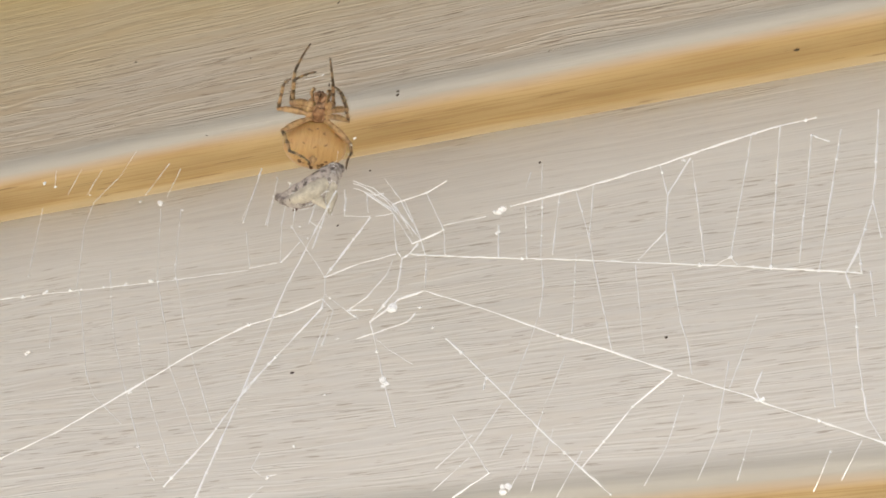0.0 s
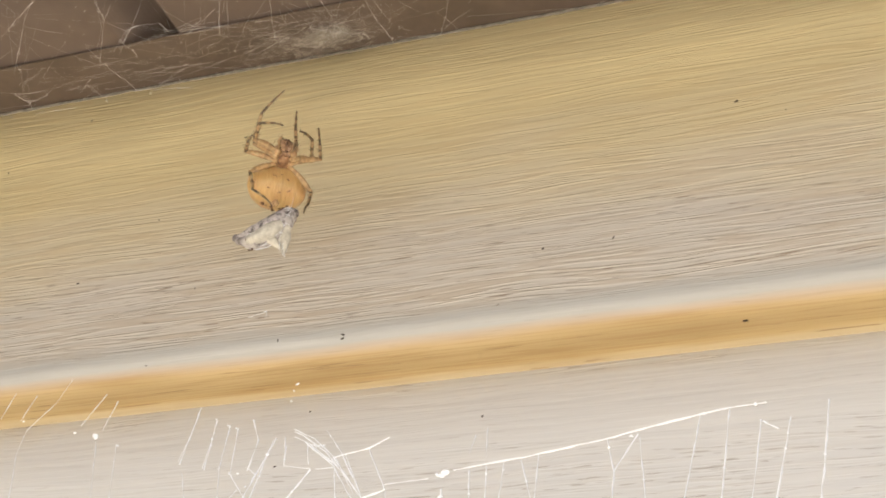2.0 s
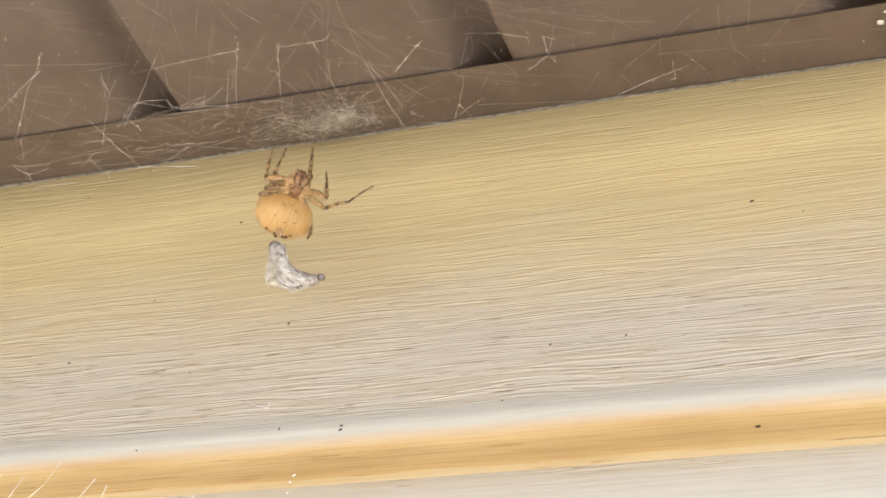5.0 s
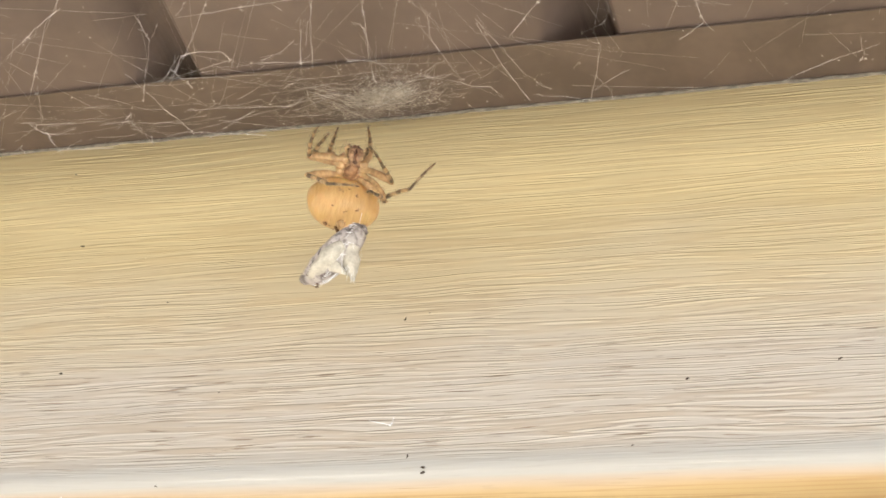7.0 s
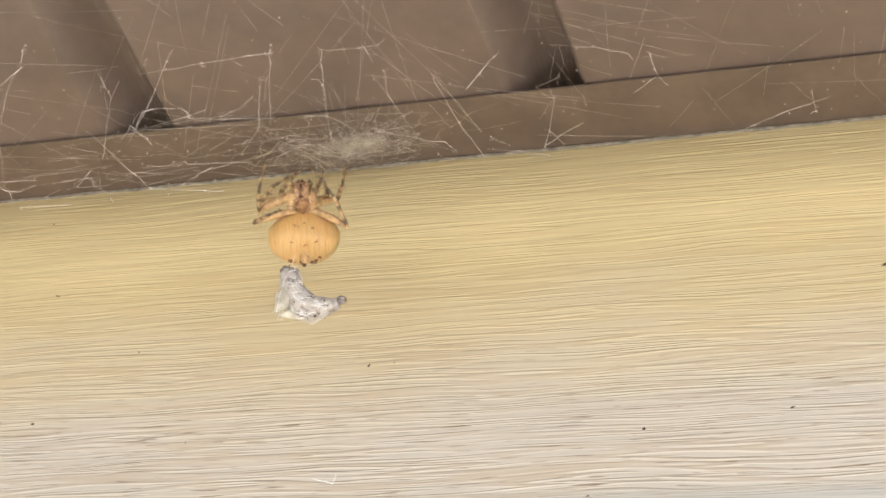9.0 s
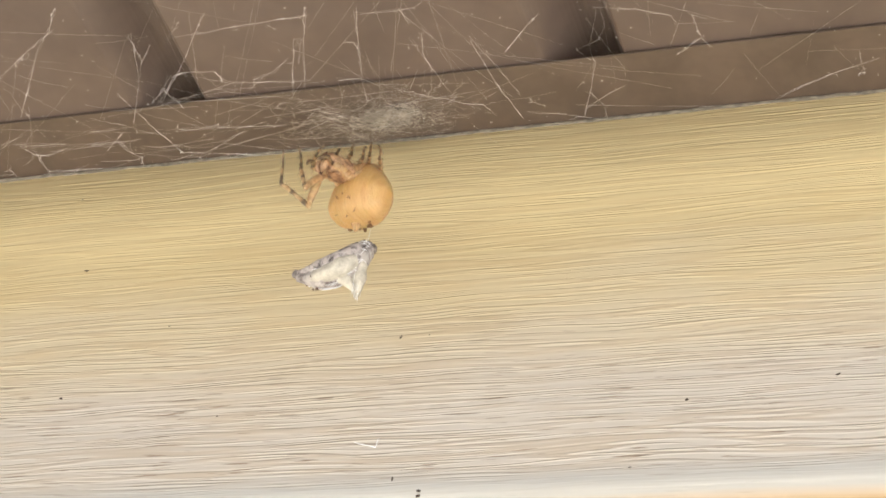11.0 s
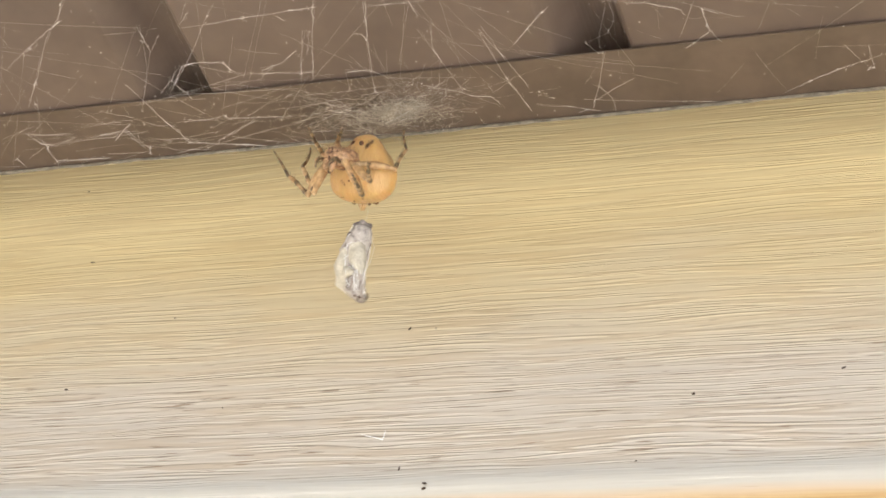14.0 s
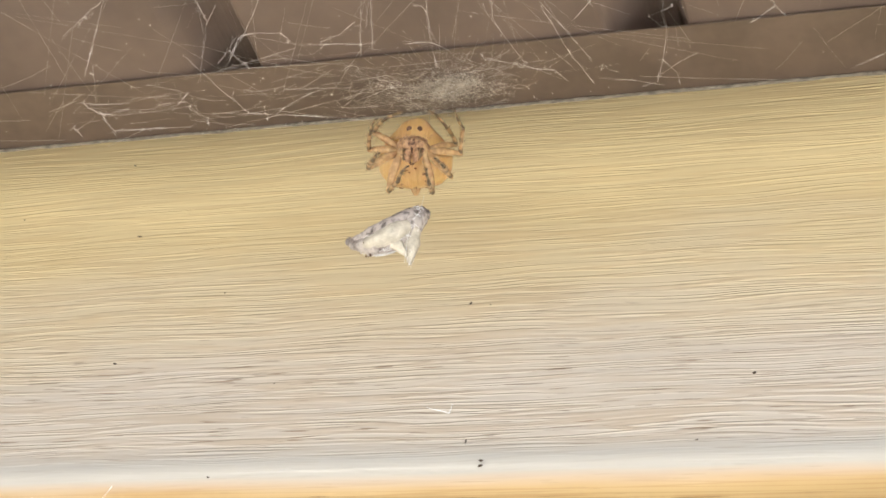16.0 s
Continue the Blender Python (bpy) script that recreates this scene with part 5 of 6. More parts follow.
# Seconds, place of the top of the bundle, turn about the thread it hangs from.
PREY_PATH = [
    (0, (0.0729, -0.035, -0.0304), 219),
    (0.5, (0.0729, -0.035, -0.0176), 219),
    (1, (0.0691, -0.035, 0.0007), 218),
    (1.5, (0.0672, -0.035, 0.0156), 218),
    (2, (0.064, -0.035, 0.0293), 217),
    (2.5, (0.0623, -0.035, 0.0455), 217),
    (3, (0.0634, -0.035, 0.0455), 217),
    (3.5, (0.0663, -0.035, 0.0483), 217),
    (3.7, (0.0622, -0.035, 0.0494), 217),
    (3.8, (0.0601, -0.035, 0.05), 147),
    (3.9, (0.0639, -0.035, 0.0487), 214),
    (3.95, (0.06, -0.035, 0.0484), 271),
    (4, (0.0561, -0.035, 0.0481), 329),
    (4.1, (0.0581, -0.035, 0.0473), 327),
    (4.15, (0.0613, -0.035, 0.0466), 279),
    (4.2, (0.0645, -0.035, 0.0458), 234),
    (4.3, (0.0628, -0.035, 0.0487), 179),
    (4.4, (0.0608, -0.035, 0.0477), 132),
    (4.5, (0.0585, -0.035, 0.0472), 90),
    (4.6, (0.0597, -0.035, 0.0473), 75),
    (4.7, (0.058, -0.035, 0.046), 45),
    (5.7, (0.0545, -0.035, 0.0507), 62),
    (6.8, (0.0507, -0.035, 0.0558), 79),
    (6.9, (0.0555, -0.035, 0.0499), 146),
    (7, (0.0584, -0.035, 0.0494), 184),
    (7.1, (0.0584, -0.035, 0.0515), 206),
    (7.2, (0.0583, -0.035, 0.0521), 189),
    (7.3, (0.0534, -0.035, 0.0537), 149),
    (7.4, (0.0498, -0.035, 0.0537), 99),
    (7.5, (0.0499, -0.035, 0.0568), 86),
    (7.6, (0.0436, -0.035, 0.0606), 84),
    (7.7, (0.0442, -0.035, 0.0579), 82),
    (7.8, (0.0471, -0.035, 0.056), 80),
    (7.9, (0.0487, -0.035, 0.0551), 78),
    (8, (0.0505, -0.035, 0.0539), 76),
    (8.1, (0.0509, -0.035, 0.0533), 75),
    (8.2, (0.0505, -0.035, 0.0557), 74),
    (9.2, (0.0513, -0.035, 0.0522), 20),
    (10.3, (0.0521, -0.035, 0.0483), -24),
    (10.4, (0.0521, -0.035, 0.0472), -32),
    (10.5, (0.0531, -0.035, 0.0489), -49),
    (10.6, (0.0553, -0.035, 0.0494), -70),
    (10.7, (0.0565, -0.035, 0.0498), -92),
    (10.8, (0.0598, -0.035, 0.0517), -114),
    (10.9, (0.0604, -0.035, 0.0517), -127),
    (11, (0.0608, -0.035, 0.0502), -144),
    (11.1, (0.0606, -0.035, 0.0517), -156),
    (11.2, (0.0588, -0.035, 0.055), -169),
    (11.3, (0.0569, -0.035, 0.0547), -179),
    (11.4, (0.0542, -0.035, 0.0524), -184),
    (11.5, (0.0533, -0.035, 0.0589), -194),
    (11.6, (0.0555, -0.035, 0.0568), -204),
    (11.7, (0.058, -0.035, 0.053), -212),
    (11.8, (0.0559, -0.035, 0.0548), -217),
    (11.9, (0.0512, -0.035, 0.0603), -234),
    (12, (0.0535, -0.035, 0.0578), -239),
    (12.1, (0.055, -0.035, 0.0541), -249),
    (12.2, (0.052, -0.035, 0.0595), -264),
    (12.3, (0.0502, -0.035, 0.0607), -279),
    (12.4, (0.0523, -0.035, 0.0555), -296),
    (12.5, (0.0521, -0.035, 0.0552), -302),
    (12.6, (0.047, -0.035, 0.0576), -307),
    (12.7, (0.0475, -0.035, 0.0565), -314),
    (12.8, (0.0507, -0.035, 0.0544), -326),
    (12.9, (0.0505, -0.035, 0.0571), -340),
    (13, (0.0509, -0.035, 0.0557), -348),
    (13.1, (0.0533, -0.035, 0.0515), -354),
    (13.2, (0.0548, -0.035, 0.0508), -360),
    (13.3, (0.0505, -0.035, 0.0533), -358),
    (13.4, (0.0487, -0.035, 0.056), -274),
    (13.5, (0.0587, -0.035, 0.0527), -202),
    (13.6, (0.0601, -0.035, 0.0496), -149),
    (13.7, (0.0515, -0.035, 0.0489), -86),
    (13.75, (0.0492, -0.035, 0.0502), -52),
    (13.8, (0.0469, -0.035, 0.0515), 1),
    (13.9, (0.0532, -0.035, 0.0544), 74),
    (14, (0.058, -0.035, 0.0537), 129),
    (14.1, (0.057, -0.035, 0.0509), 191),
    (14.2, (0.0574, -0.035, 0.05), 221),
    (14.25, (0.0561, -0.035, 0.0504), 268),
    (14.3, (0.0548, -0.035, 0.0508), 326),
    (14.35, (0.0514, -0.035, 0.0528), 371),
    (14.4, (0.0479, -0.035, 0.0548), 414),
    (14.5, (0.0497, -0.035, 0.0555), 451),
    (14.6, (0.0562, -0.035, 0.0533), 498),
    (14.7, (0.061, -0.035, 0.0476), 546),
    (14.8, (0.0534, -0.035, 0.0492), 618),
    (14.9, (0.0517, -0.035, 0.0531), 681),
    (15, (0.0546, -0.035, 0.0488), 694),
    (15.1, (0.0574, -0.035, 0.0451), 614),
    (15.2, (0.0545, -0.035, 0.0506), 541),
    (15.3, (0.0528, -0.035, 0.056), 456),
    (15.4, (0.0555, -0.035, 0.0509), 466),
    (15.5, (0.0559, -0.035, 0.0512), 526),
    (15.6, (0.0572, -0.035, 0.0517), 556),
    (15.7, (0.0614, -0.035, 0.0509), 551),
    (15.75, (0.0573, -0.035, 0.0512), 496),
    (15.8, (0.0532, -0.035, 0.0514), 441),
    (15.9, (0.0554, -0.035, 0.0514), 481),
    (15.95, (0.057, -0.035, 0.0511), 528),
    (16, (0.0586, -0.035, 0.0508), 572),
]
UPPER, TIBIA, TARSUS = 8.5 * MM, 7.6 * MM, 8.0 * MM
HIPS = {"R1": (2.24, 4.93), "R2": (2.58, 3.58), "R3": (2.46, 2.13), "R4": (2.02, 0.90), "L1": (-2.24, 4.93), "L2": (-2.58, 3.58), "L3": (-2.46, 2.13), "L4": (-2.02, 0.90)}
JOINTS = {"R1": R1_UP + R1_HUNG + R1_TURNED + R1_NEST, "R2": R2_UP + R2_HUNG + R2_TURNED + R2_NEST, "R3": R3_UP + R3_HUNG + R3_TURNED + R3_NEST, "R4": R4_UP + R4_HUNG + R4_TURNED + R4_NEST,
          "L1": L1_UP + L1_HUNG + L1_TURNED + L1_NEST, "L2": L2_UP + L2_HUNG + L2_TURNED + L2_NEST, "L3": L3_UP + L3_HUNG + L3_TURNED + L3_NEST, "L4": L4_UP + L4_HUNG + L4_TURNED + L4_NEST}


def abdomen_shape(p):
    """Broad and blunt below, tapering to a rounded shoulder above."""
    q = p.copy()
    if q.z > 0:
        q.x *= 1 - 0.38 * q.z
        q.y *= 1 - 0.10 * q.z
    else:
        low = q.z * q.z
        q.x *= 1 + 0.30 * low
        q.y *= 1 + 0.18 * low
        q.z *= 1 + 0.17 * q.z
    return q


BELLY_SPOTS = [(-0.08, 0.56, 0.5), (0.10, 0.60, 0.5), (-0.20, 0.64, 0.4), (0.03, 0.70, 0.45), (0.24, 0.54, 0.35), (-0.26, 0.10, 0.5), (0.28, 0.10, 0.5), (0.02, -0.06, 0.45)]
# Specks round the spinnerets: their turn about the lower end, from the belly, and how far from it they lie, in degrees.
REAR_SPOTS = [(118, 22), (140, 24), (160, 21), (178, 26), (200, 23), (222, 25), (243, 22), (168, 36), (196, 38)]


def build_spider():
    spider = tagged(new("spider"), "plump amber orb-weaver spider with dark-ringed legs", "spider")
    bm = bmesh.new()
    blob(bm, (0, -5.1 * MM, -1.4 * MM), (7.6 * MM, 5.5 * MM, 8.0 * MM), 0.04, 2.0, 5, abdomen_shape)
    abdomen = smooth(part("abdomen", bm, M_ABDOMEN, spider, "swollen amber abdomen"))
    for side in (-1, 1):
        bm = bmesh.new()
        blob(bm, (side * 1.05 * MM, -1.75 * MM, 4.0 * MM), (0.62 * MM, 0.45 * MM, 0.85 * MM), 0.2, side, 2)
        smooth(part("dimple", bm, M_MARK, abdomen, "dark brown dimple"))
    rnd = random.Random(4)

    def on_abdomen(d):
        d = abdomen_shape(d.normalized())
        return Vector((d.x * 7.6, -5.1 + d.y * 5.5, -1.4 + d.z * 8.0))

    # Brown spots of the belly: across, up and the half-width of each, as it lies towards the ground.
    for i, (a, c, size) in enumerate(BELLY_SPOTS):
        at = on_abdomen(Vector((-a, c * 0.88, c * 0.45)) + math.sqrt(max(0.02, 1 - a * a - c * c)) * Vector((0, 0.45, -0.88)))
        bm = bmesh.new()
        for _ in range(3):
            off = Vector([rnd.uniform(-0.7, 0.7) for _ in range(3)]) * size
            blob(bm, (at + off) * MM, [rnd.uniform(0.3, 0.75) * size * MM, 0.25 * size * MM, rnd.uniform(0.15, 0.4) * size * MM], 0.6, i + rnd.random(), 2)
        smooth(part("belly_spot", bm, M_SPOT, abdomen))
    axis, side = Vector((0, -0.06, -1.0)).normalized(), Vector((1, 0, 0))
    for i, (turn, tilt) in enumerate(REAR_SPOTS):
        ventral = side.cross(axis)
        around = math.cos(radians(turn)) * ventral + math.sin(radians(turn)) * side
        at = Vector((0, -5.1, -1.4)).lerp(on_abdomen(math.cos(radians(tilt)) * axis + math.sin(radians(tilt)) * around), 0.97)
        bm = bmesh.new()
        for _ in range(2):
            off = Vector([rnd.uniform(-0.35, 0.35) for _ in range(3)])
            blob(bm, (at + off) * MM, [rnd.uniform(0.2, 0.5) * MM for _ in range(3)], 0.6, i + rnd.random(), 2)
        smooth(part("rear_spot", bm, M_SPOT, abdomen))
    bm = bmesh.new()
    for x, y in ((-0.4, -5.6), (0.4, -5.6), (0, -5.0)):
        tube(bm, [(x * MM, y * MM, -7.4 * MM), (x * MM, (y - 0.2) * MM, -8.5 * MM), (x * 0.6 * MM, (y - 0.4) * MM, -9.4 * MM)], [0.8 * MM, 0.5 * MM, 0.12 * MM], 8)
    smooth(part("spinneret", bm, M_THIGH, spider, "brown cone-shaped spinnerets"))
    bm = bmesh.new()
    blob(bm, (0, 2.9 * MM, 0.6 * MM), (3.3 * MM, 3.9 * MM, 2.1 * MM), 0.12, 1.0, 4)
    blob(bm, (0, 5.7 * MM, 0.8 * MM), (2.0 * MM, 2.0 * MM, 1.7 * MM), 0.12, 4.0, 4)
    tube(bm, [(0, 0.4 * MM, 0), (0, -1.4 * MM, 0.2 * MM)], [1.1 * MM, 1.1 * MM], 8)
    bristles(bm, [((rnd.gauss(0, 1.6) * MM, rnd.uniform(0.5, 7.2) * MM, 2.0 * MM), (rnd.gauss(0, 0.5), rnd.gauss(0.1, 0.4), 1)) for _ in range(70)], 1.1 * MM)
    smooth(part("carapace", bm, M_CARAPACE, spider, "mottled brown carapace"))
    bm = bmesh.new()
    blob(bm, (0, 2.8 * MM, -1.5 * MM), (1.3 * MM, 2.0 * MM, 0.5 * MM), 0.3, 7.0, 3)
    smooth(part("sternum", bm, M_STERNUM, spider, "brown sternum"))
    bm = bmesh.new()
    blob(bm, (0, 7.3 * MM, 0.9 * MM), (0.9 * MM, 0.4 * MM, 0.30 * MM), 0.5, 3.0, 3)
    blob(bm, (0, 7.35 * MM, 0.1 * MM), (0.25 * MM, 0.4 * MM, 0.9 * MM), 0.5, 5.0, 3)
    smooth(part("face_mark", bm, M_MARK, spider, "dark red-brown face mark"))
    for side in (-1, 1):
        bm = bmesh.new()
        tube(bm, [(side * 0.75 * MM, 6.4 * MM, 0.4 * MM), (side * 0.85 * MM, 7.3 * MM, -0.8 * MM), (side * 0.75 * MM, 7.3 * MM, -2.2 * MM), (side * 0.45 * MM, 6.9 * MM, -2.8 * MM)], [0.65 * MM, 0.8 * MM, 0.65 * MM, 0.2 * MM], 8)
        smooth(part("chelicera", bm, M_CARAPACE, spider))
        bm = bmesh.new()
        tube(bm, [(side * 0.45 * MM, 6.9 * MM, -2.6 * MM), (side * 0.2 * MM, 6.9 * MM, -3.1 * MM), (side * -0.1 * MM, 6.7 * MM, -3.3 * MM)], [0.24 * MM, 0.18 * MM, 0.05 * MM], 6)
        smooth(part("fang", bm, M_MARK, spider))
        bm = bmesh.new()
        tube(bm, [(side * 1.5 * MM, 6.0 * MM, -0.6 * MM), (side * 2.2 * MM, 8.0 * MM, -0.2 * MM), (side * 1.9 * MM, 9.4 * MM, -1.0 * MM), (side * 1.4 * MM, 10.0 * MM, -2.4 * MM)], [0.46 * MM, 0.44 * MM, 0.4 * MM, 0.2 * MM], 7)
        bristles(bm, [((side * 1.8 * MM, rnd.uniform(8.0, 9.8) * MM, -1.0 * MM), (rnd.gauss(0, 1), rnd.gauss(0, 1), rnd.gauss(0, 1))) for _ in range(24)], 0.9 * MM)
        smooth(part("palp", bm, M_LEG, spider))
        for x, y, z in ((0.35, 7.25, 1.75), (0.45, 7.35, 1.2), (1.25, 6.8, 1.4)):
            bm = bmesh.new()
            blob(bm, (side * x * MM, y * MM, z * MM), [0.27 * MM] * 3, 0, 0, 2)
            smooth(part("eye", bm, M_MARK, spider))
    legs = {}
    for key in HIPS:
        hind = 0.90 if key[1] in "34" else 1.0
        bm = bmesh.new()
        tube(bm, [(-1.4 * MM, 0, 0.1 * MM), (-0.4 * MM, 0, 0), (0.5 * MM, 0, 0), (1.0 * MM, 0, 0.05 * MM), (2.4 * MM, 0, 0.2 * MM), (4.6 * MM, 0, 0.3 * MM), (6.6 * MM, 0, 0.2 * MM), (7.6 * MM, 0, 0.1 * MM), (UPPER, 0, 0), (UPPER + 0.4 * MM, 0, -0.1 * MM)], [f * MM * hind for f in (0.72, 0.90, 0.75, 0.62, 0.82, 0.88, 0.76, 0.56, 0.58, 0.26)], 10)
        bristles(bm, [((rnd.uniform(1.5, 8.0) * MM, 0, 0.2 * MM), (rnd.gauss(0.6, 0.5), rnd.gauss(0, 1), rnd.gauss(0, 1))) for _ in range(36)], 1.6 * MM)
        leg = smooth(part("leg", bm, M_THIGH, spider))
        bm = bmesh.new()
        tube(bm, [(-0.5 * MM, 0, -0.1 * MM), (0.2 * MM, 0, 0), (1.4 * MM, 0, 0.15 * MM), (2.4 * MM, 0, 0.2 * MM), (2.8 * MM, 0, 0.2 * MM), (4.6 * MM, 0, 0.25 * MM), (6.4 * MM, 0, 0.15 * MM), (TIBIA, 0, 0), (TIBIA + 0.3 * MM, 0, 0)], [f * MM * hind for f in (0.30, 0.48, 0.54, 0.46, 0.41, 0.48, 0.47, 0.37, 0.18)], 9)
        bristles(bm, [((rnd.uniform(0.3, 7.4) * MM, 0, 0.15 * MM), (rnd.gauss(0.7, 0.4), rnd.gauss(0, 1), rnd.gauss(0, 1))) for _ in range(48)], 1.25 * MM)
        shin = smooth(part("shin", bm, M_LEG, leg))
        bm = bmesh.new()
        tube(bm, [(-0.3 * MM, 0, 0), (0.6 * MM, 0, 0.1 * MM), (2.4 * MM, 0, 0.35 * MM), (4.4 * MM, 0, 0.45 * MM), (4.9 * MM, 0, 0.42 * MM), (6.6 * MM, 0, 0.25 * MM), (7.6 * MM, 0, 0.05 * MM), (TARSUS, 0, -0.1 * MM)], [f * MM * hind for f in (0.28, 0.34, 0.31, 0.28, 0.24, 0.23, 0.19, 0.09)], 8)
        bristles(bm, [((rnd.uniform(0.3, 7.2) * MM, 0, 0.25 * MM), (rnd.gauss(0.9, 0.4), rnd.gauss(0, 1), rnd.gauss(0, 1))) for _ in range(40)], 0.85 * MM)
        foot = smooth(part("foot", bm, M_FOOT, leg, "dark-tipped slender foot"))
        legs[key] = (leg, shin, foot)
    return spider, legs


def build_prey():
    prey = tagged(new("prey_bundle"), "grey-white silk-wrapped prey hanging on a thread", "wrapped prey")
    spine = [(-0.3, 0, 0.4), (0.1, 0, -0.4), (0.9, 0, -2.8), (2.4, -0.2, -5.6), (4.7, -0.8, -7.9), (7.4, -2.3, -9.0), (10.0, -4.1, -8.9), (12.2, -5.6, -8.0)]
    girth = (1.3, 2.3, 2.7, 2.9, 2.9, 2.5, 1.8, 1.0)
    bm = bmesh.new()
    tube(bm, [[c * MM for c in p] for p in spine], [r * MM for r in girth], 16)
    bmesh.ops.subdivide_edges(bm, edges=bm.edges, cuts=1, use_grid_fill=True)
    for v in bm.verts:
        v.co += Vector([noise.noise(v.co * 420 + Vector((i * 7, 0, 0))) * 0.00055 for i in range(3)])
    smooth(part("wrapped_body", bm, M_PREY, prey))
    bm = bmesh.new()
    tube(bm, [(1.2 * MM, 1.4 * MM, -3.2 * MM), (2.4 * MM, 1.7 * MM, -5.4 * MM), (4.6 * MM, 1.3 * MM, -7.9 * MM), (7.4 * MM, -0.4 * MM, -9.2 * MM), (9.6 * MM, -2.4 * MM, -9.2 * MM), (10.8 * MM, -3.8 * MM, -8.8 * MM)], [f * MM for f in (0.4, 1.6, 2.2, 2.0, 1.3, 0.4)], 14)
    bmesh.ops.subdivide_edges(bm, edges=bm.edges, cuts=1, use_grid_fill=True)
    for v in bm.verts:
        v.co += Vector([noise.noise(v.co * 380 + Vector((i * 5, 3, 0))) * 0.0006 for i in range(3)])
    smooth(part("belly", bm, M_BELLY, prey, "pale cream underside"))
    bm = bmesh.new()
    blob(bm, (12.9 * MM, -6.1 * MM, -7.5 * MM), (1.1 * MM, 0.8 * MM, 0.9 * MM), 0.4, 6.0, 3)
    smooth(part("dark_tip", bm, M_TIP, prey, "dark knobbed tip"))
    bm = bmesh.new()
    blob(bm, (-0.3 * MM, 0.3 * MM, -0.1 * MM), (2.0 * MM, 2.0 * MM, 1.0 * MM), 0.4, 2.0, 3)
    smooth(part("dark_head", bm, M_TIP, prey, "dark bulging head end"))
    bm = bmesh.new()
    tube(bm, [[c * MM for c in p] for p in ((0.3, 0.5, -1.5), (0.4, 0.3, -4.2), (0.2, -0.5, -7.4), (-0.3, -1.2, -9.8), (-0.8, -1.8, -11.9))], [f * MM for f in (0.9, 1.8, 2.0, 1.3, 0.3)], 12)
    tube(bm, [[c * MM for c in p] for p in ((4.8, 0.4, -8.4), (2.6, 0.4, -9.8), (0.4, 0.2, -11.4))], [f * MM for f in (1.5, 1.3, 0.4)], 10)
    bmesh.ops.subdivide_edges(bm, edges=bm.edges, cuts=1, use_grid_fill=True)
    for v in bm.verts:
        v.co += Vector([noise.noise(v.co * 420 + Vector((i * 4, 2, 0))) * 0.0006 for i in range(3)])
    smooth(part("folded_leg", bm, M_BELLY, prey, "pale folded legs wrapped in silk"))
    bm = bmesh.new()
    tube(bm, [[c * MM for c in p] for p in ((-0.2, 1.0, 0.0), (1.6, 1.4, -1.7), (3.8, 1.2, -3.9), (6.4, 0.2, -5.9), (9.0, -2.0, -7.2), (11.4, -4.4, -7.4), (12.8, -5.9, -7.2))], [f * MM for f in (0.9, 1.5, 1.8, 1.8, 1.5, 1.1, 0.6)], 12)
    bmesh.ops.subdivide_edges(bm, edges=bm.edges, cuts=1, use_grid_fill=True)
    for v in bm.verts:
        v.co += Vector([noise.noise(v.co * 520 + Vector((i * 9, 1, 0))) * 0.0005 for i in range(3)])
    smooth(part("folded_wing", bm, M_WING, prey, "speckled grey folded wing"))
    rnd = random.Random(6)
    bm = bmesh.new()
    for i in range(44):
        f = rnd.uniform(1.6, 5.8)
        j = int(f)
        c = Vector(spine[j]).lerp(Vector(spine[j + 1]), f - j)
        r, tilt, a0 = girth[j] + (girth[j + 1] - girth[j]) * (f - j) + rnd.uniform(-0.15, 0.12), rnd.gauss(0, 0.9), rnd.uniform(0, 6.3)
        pts = [(c + Vector((r * math.cos(a0 + a * 0.35) * 0.9, r * math.sin(a0 + a * 0.35), tilt * math.sin(a * 0.35 + a0)))) * MM for a in range(9)]
        tube(bm, pts, 0.05 * MM, 4)
    # Strands drawn tight along the body and down over the folded legs.
    for i in range(40):
        first, last, turn = rnd.uniform(0.2, 2.5), rnd.uniform(4.0, 6.7), rnd.uniform(0, 6.3)
        pts = []
        for m in range(7):
            f = first + (last - first) * m / 6
            j = int(f)
            c, r = Vector(spine[j]).lerp(Vector(spine[j + 1]), f - j), (girth[j] + (girth[j + 1] - girth[j]) * (f - j)) * 1.04
            pts.append((c + Vector((0.35 * r * math.cos(turn), r * math.sin(turn), 0.9 * r * math.cos(turn)))) * MM)
            turn += rnd.gauss(0, 0.12)
        tube(bm, pts, rnd.uniform(0.018, 0.038) * MM, 4)
    for end in ((0.4, 0.2, -11.6), (-0.8, -1.8, -12.0)):
        for _ in range(8):
            c = Vector(end) + Vector([rnd.gauss(0, 0.5) for _ in range(3)])
            a = Vector((rnd.gauss(0, 0.7), rnd.gauss(0.2, 0.9), rnd.uniform(-1.5, 0.3)))
            side = Vector((rnd.gauss(0, 0.5), rnd.gauss(0, 1.1), 0))
            tube(bm, [p * MM for p in (a, a.lerp(c, 0.35) + side, a.lerp(c, 0.7) + side * 0.7, c)], rnd.uniform(0.025, 0.05) * MM, 4)
    tagged(part("wrapping_thread", bm, M_SILK, prey), kind="stuff")
    bm = bmesh.new()
    for i in range(70):
        f = 6.5 * rnd.random() ** 1.3
        j = int(f)
        c = Vector(spine[j]).lerp(Vector(spine[j + 1]), f - j)
        out = Vector((rnd.gauss(0, 0.4), rnd.gauss(0, 1), rnd.gauss(0, 0.8))).normalized() * (girth[j] * 0.97)
        blob(bm, (c + out) * MM, [rnd.uniform(0.1, 0.36) * MM for _ in range(3)], 0.6, rnd.random() * 9, 1)
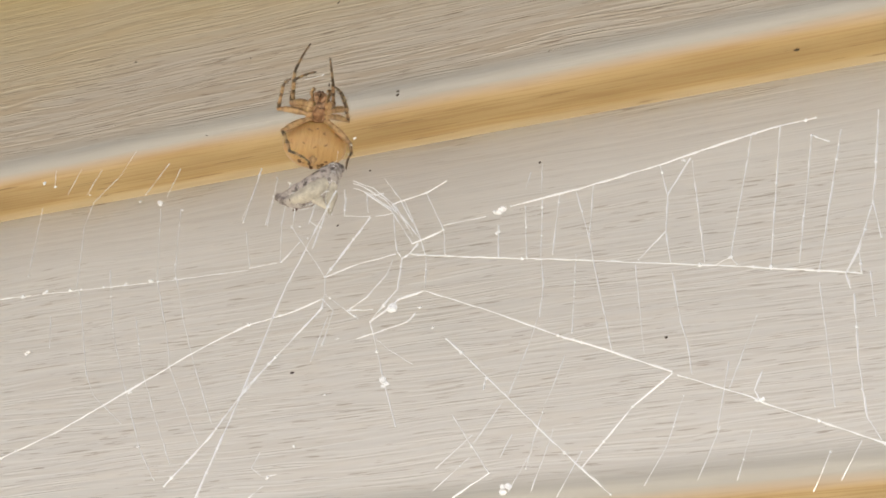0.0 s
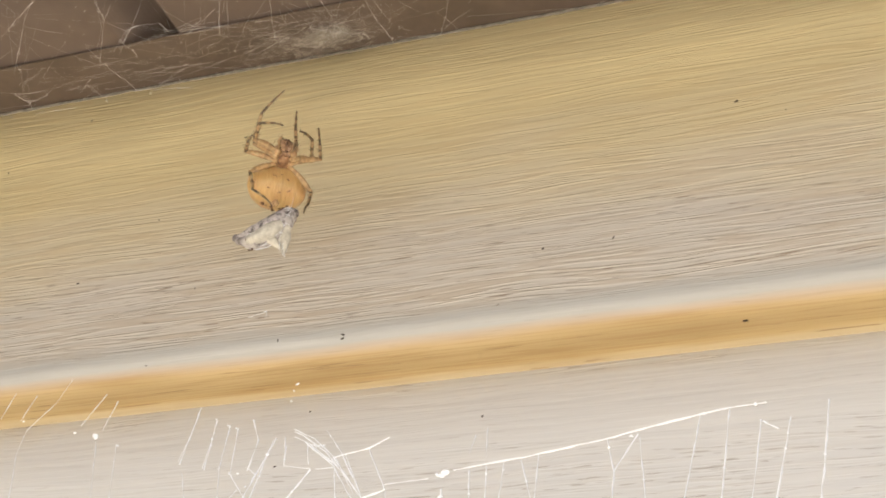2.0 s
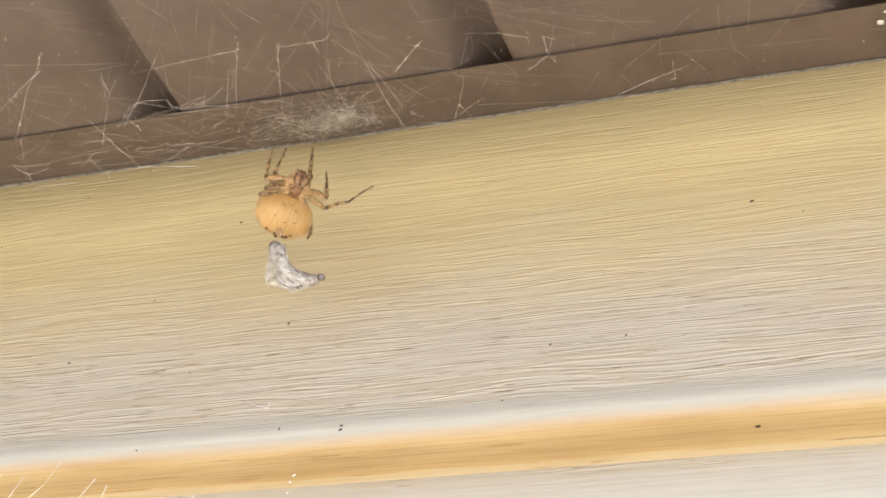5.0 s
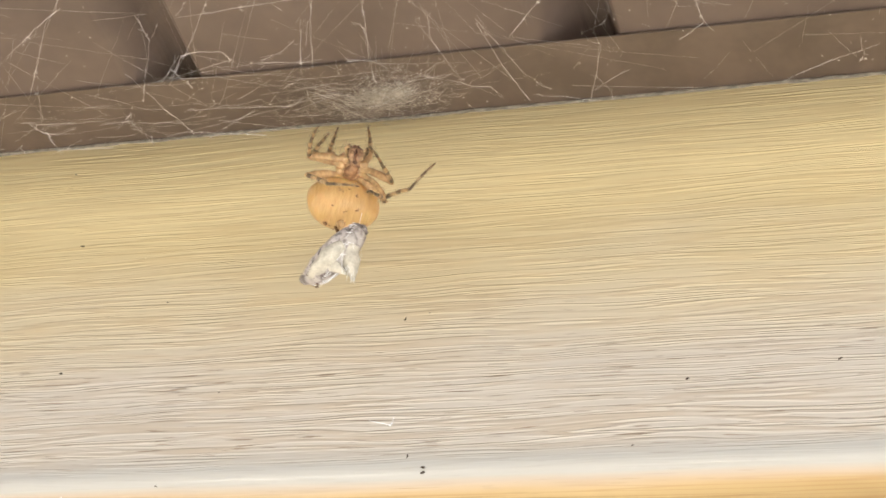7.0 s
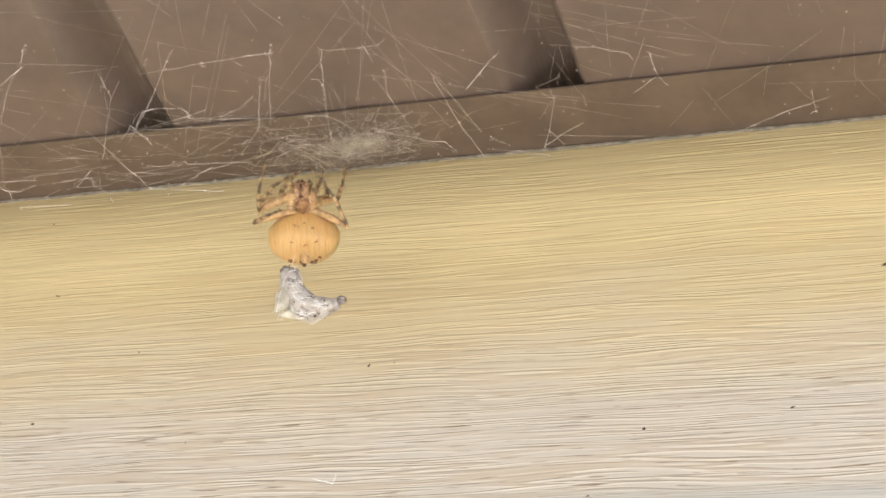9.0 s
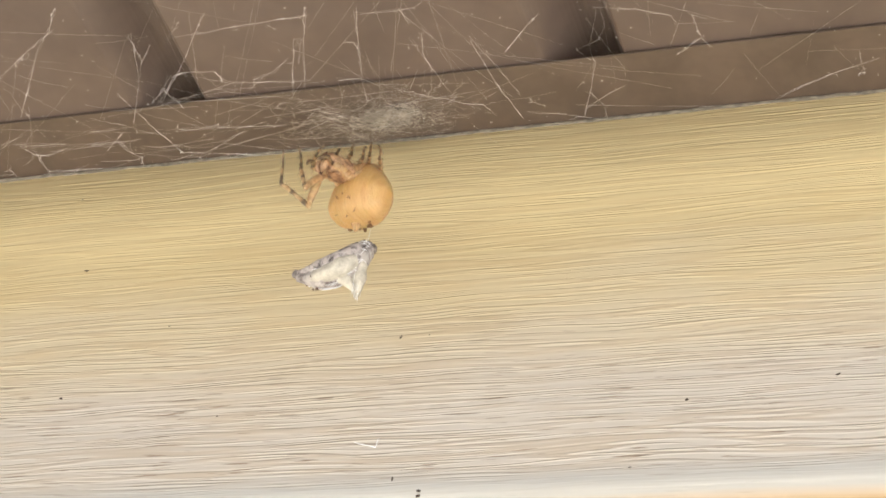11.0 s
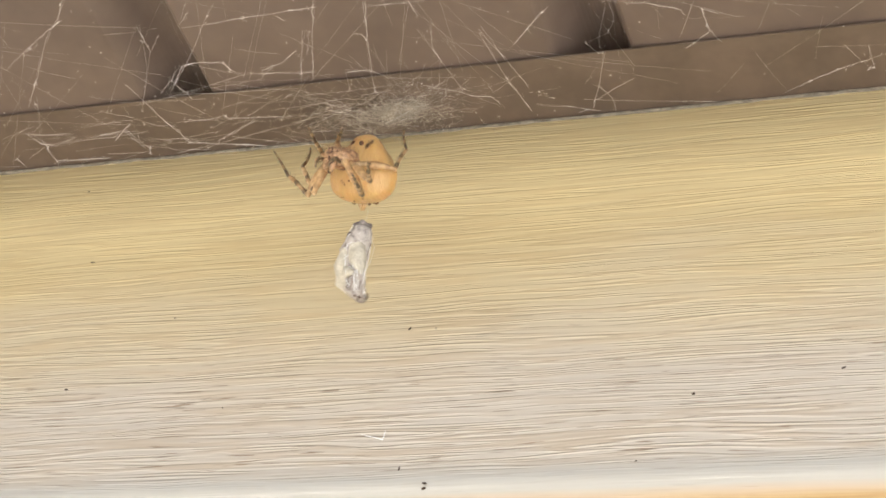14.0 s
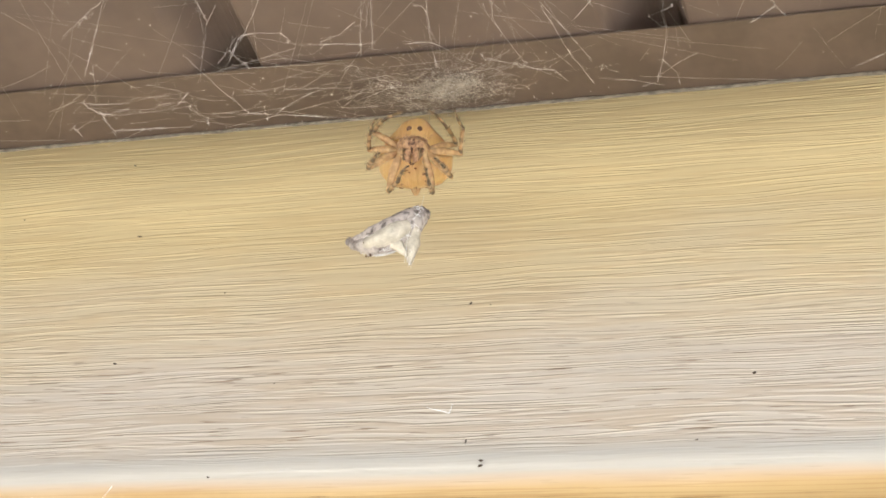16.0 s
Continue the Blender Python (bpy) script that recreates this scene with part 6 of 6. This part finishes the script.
    tagged(part("scale", bm, M_MARK, prey, "dark scales shed over the wrapping"), kind="stuff")
    bm = bmesh.new()
    tube(bm, [(0, 0, 0), (0, 0, 5 * MM)], 0.04 * MM, 4)
    part("hanging_thread", bm, M_SILK, prey)
    for ob in prey.children:
        for v in ob.data.vertices:
            v.co.x, v.co.y = v.co.x * 0.88, v.co.y * 0.92
    return prey


spider, legs = build_spider()
prey = build_prey()


def turned(origin, ahead, over):
    """A pose at origin with x along ahead and z as near over as it can be."""
    x = Vector(ahead).normalized()
    y = Vector(over).cross(x).normalized()
    z = x.cross(y)
    return Matrix.Translation(origin) @ Matrix((x, y, z)).transposed().to_4x4()


def carried_on(before, origin, ahead):
    """A pose at origin with x along ahead, turned from the pose before by the shortest way."""
    x = Vector(ahead).normalized()
    if before is None:
        return turned(origin, x, (0.1, 0.2, 1))
    was = before.to_3x3()
    turn = was.col[0].rotation_difference(x).to_matrix()
    return Matrix.Translation(origin) @ (turn @ was).to_4x4()


def leg_rows(key):
    """Rows for a leg on the body, and for its shin and foot on the leg, with rows between where a joint swings far."""
    hip = Vector((HIPS[key][0] * MM, HIPS[key][1] * MM, -0.5 * MM))
    bent = []
    for t, *at in JOINTS[key]:
        knee, ankle, tip = (Vector(at[i:i + 3]) * MM for i in (0, 3, 6))
        bent.append((t, [(knee - hip).normalized(), (ankle - knee).normalized(), (tip - ankle).normalized()]))
    full = [bent[0]]
    for (ta, a), (tb, b) in zip(bent, bent[1:]):
        n = int(math.degrees(max(p.angle(q) for p, q in zip(a, b))) // 35) + 1
        for i in range(1, n + 1):
            full.append((ta + (tb - ta) * i / n, [p.slerp(q, i / n, q) for p, q in zip(a, b)]))
    upper = lower = last = None
    on_body, shin_rows, foot_rows = [], [], []
    for t, (thigh, calf, toe) in full:
        knee = hip + UPPER * thigh
        upper, lower, last = carried_on(upper, hip, thigh), carried_on(lower, knee, calf), carried_on(last, knee + TIBIA * calf, toe)
        on_body.append((t, upper))
        shin_rows.append((t, upper.inverted() @ lower))
        foot_rows.append((t, upper.inverted() @ last))
    return on_body, shin_rows, foot_rows


def motions():
    rows = []
    for t, place, head, belly in SPIDER_PATH:
        y, z = Vector(head).normalized(), -Vector(belly)
        x = y.cross(z).normalized()
        rows.append((t, Matrix.Translation(place) @ Matrix((x, y, x.cross(y))).transposed().to_4x4()))
    walk(spider, rows)
    for key, limbs in legs.items():
        for limb, limb_rows in zip(limbs, leg_rows(key)):
            walk(limb, limb_rows)
    for gnat, path in zip(gnats, GNAT_PATHS):
        walk(gnat, [(t, pose(u * MM, BUTT / EXPOSED * v * MM - BUTT - 0.0001, v * MM, 0, -turn, 0)) for t, u, v, turn in path])
    walk(scrap, [(t, pose(u * MM, HANG_Y, v * MM, roll, 0, 0)) for t, u, v, roll in SCRAP_PATH])
    walk(husk, [(t, pose(u * MM, HANG_Y, v * MM)) for t, u, v in HUSK_PATH])
    walk(prey, [(t, Matrix.Translation(place) @ pose(0, 0, 0, 0, 0, turn)) for t, place, turn in PREY_PATH])


motions()
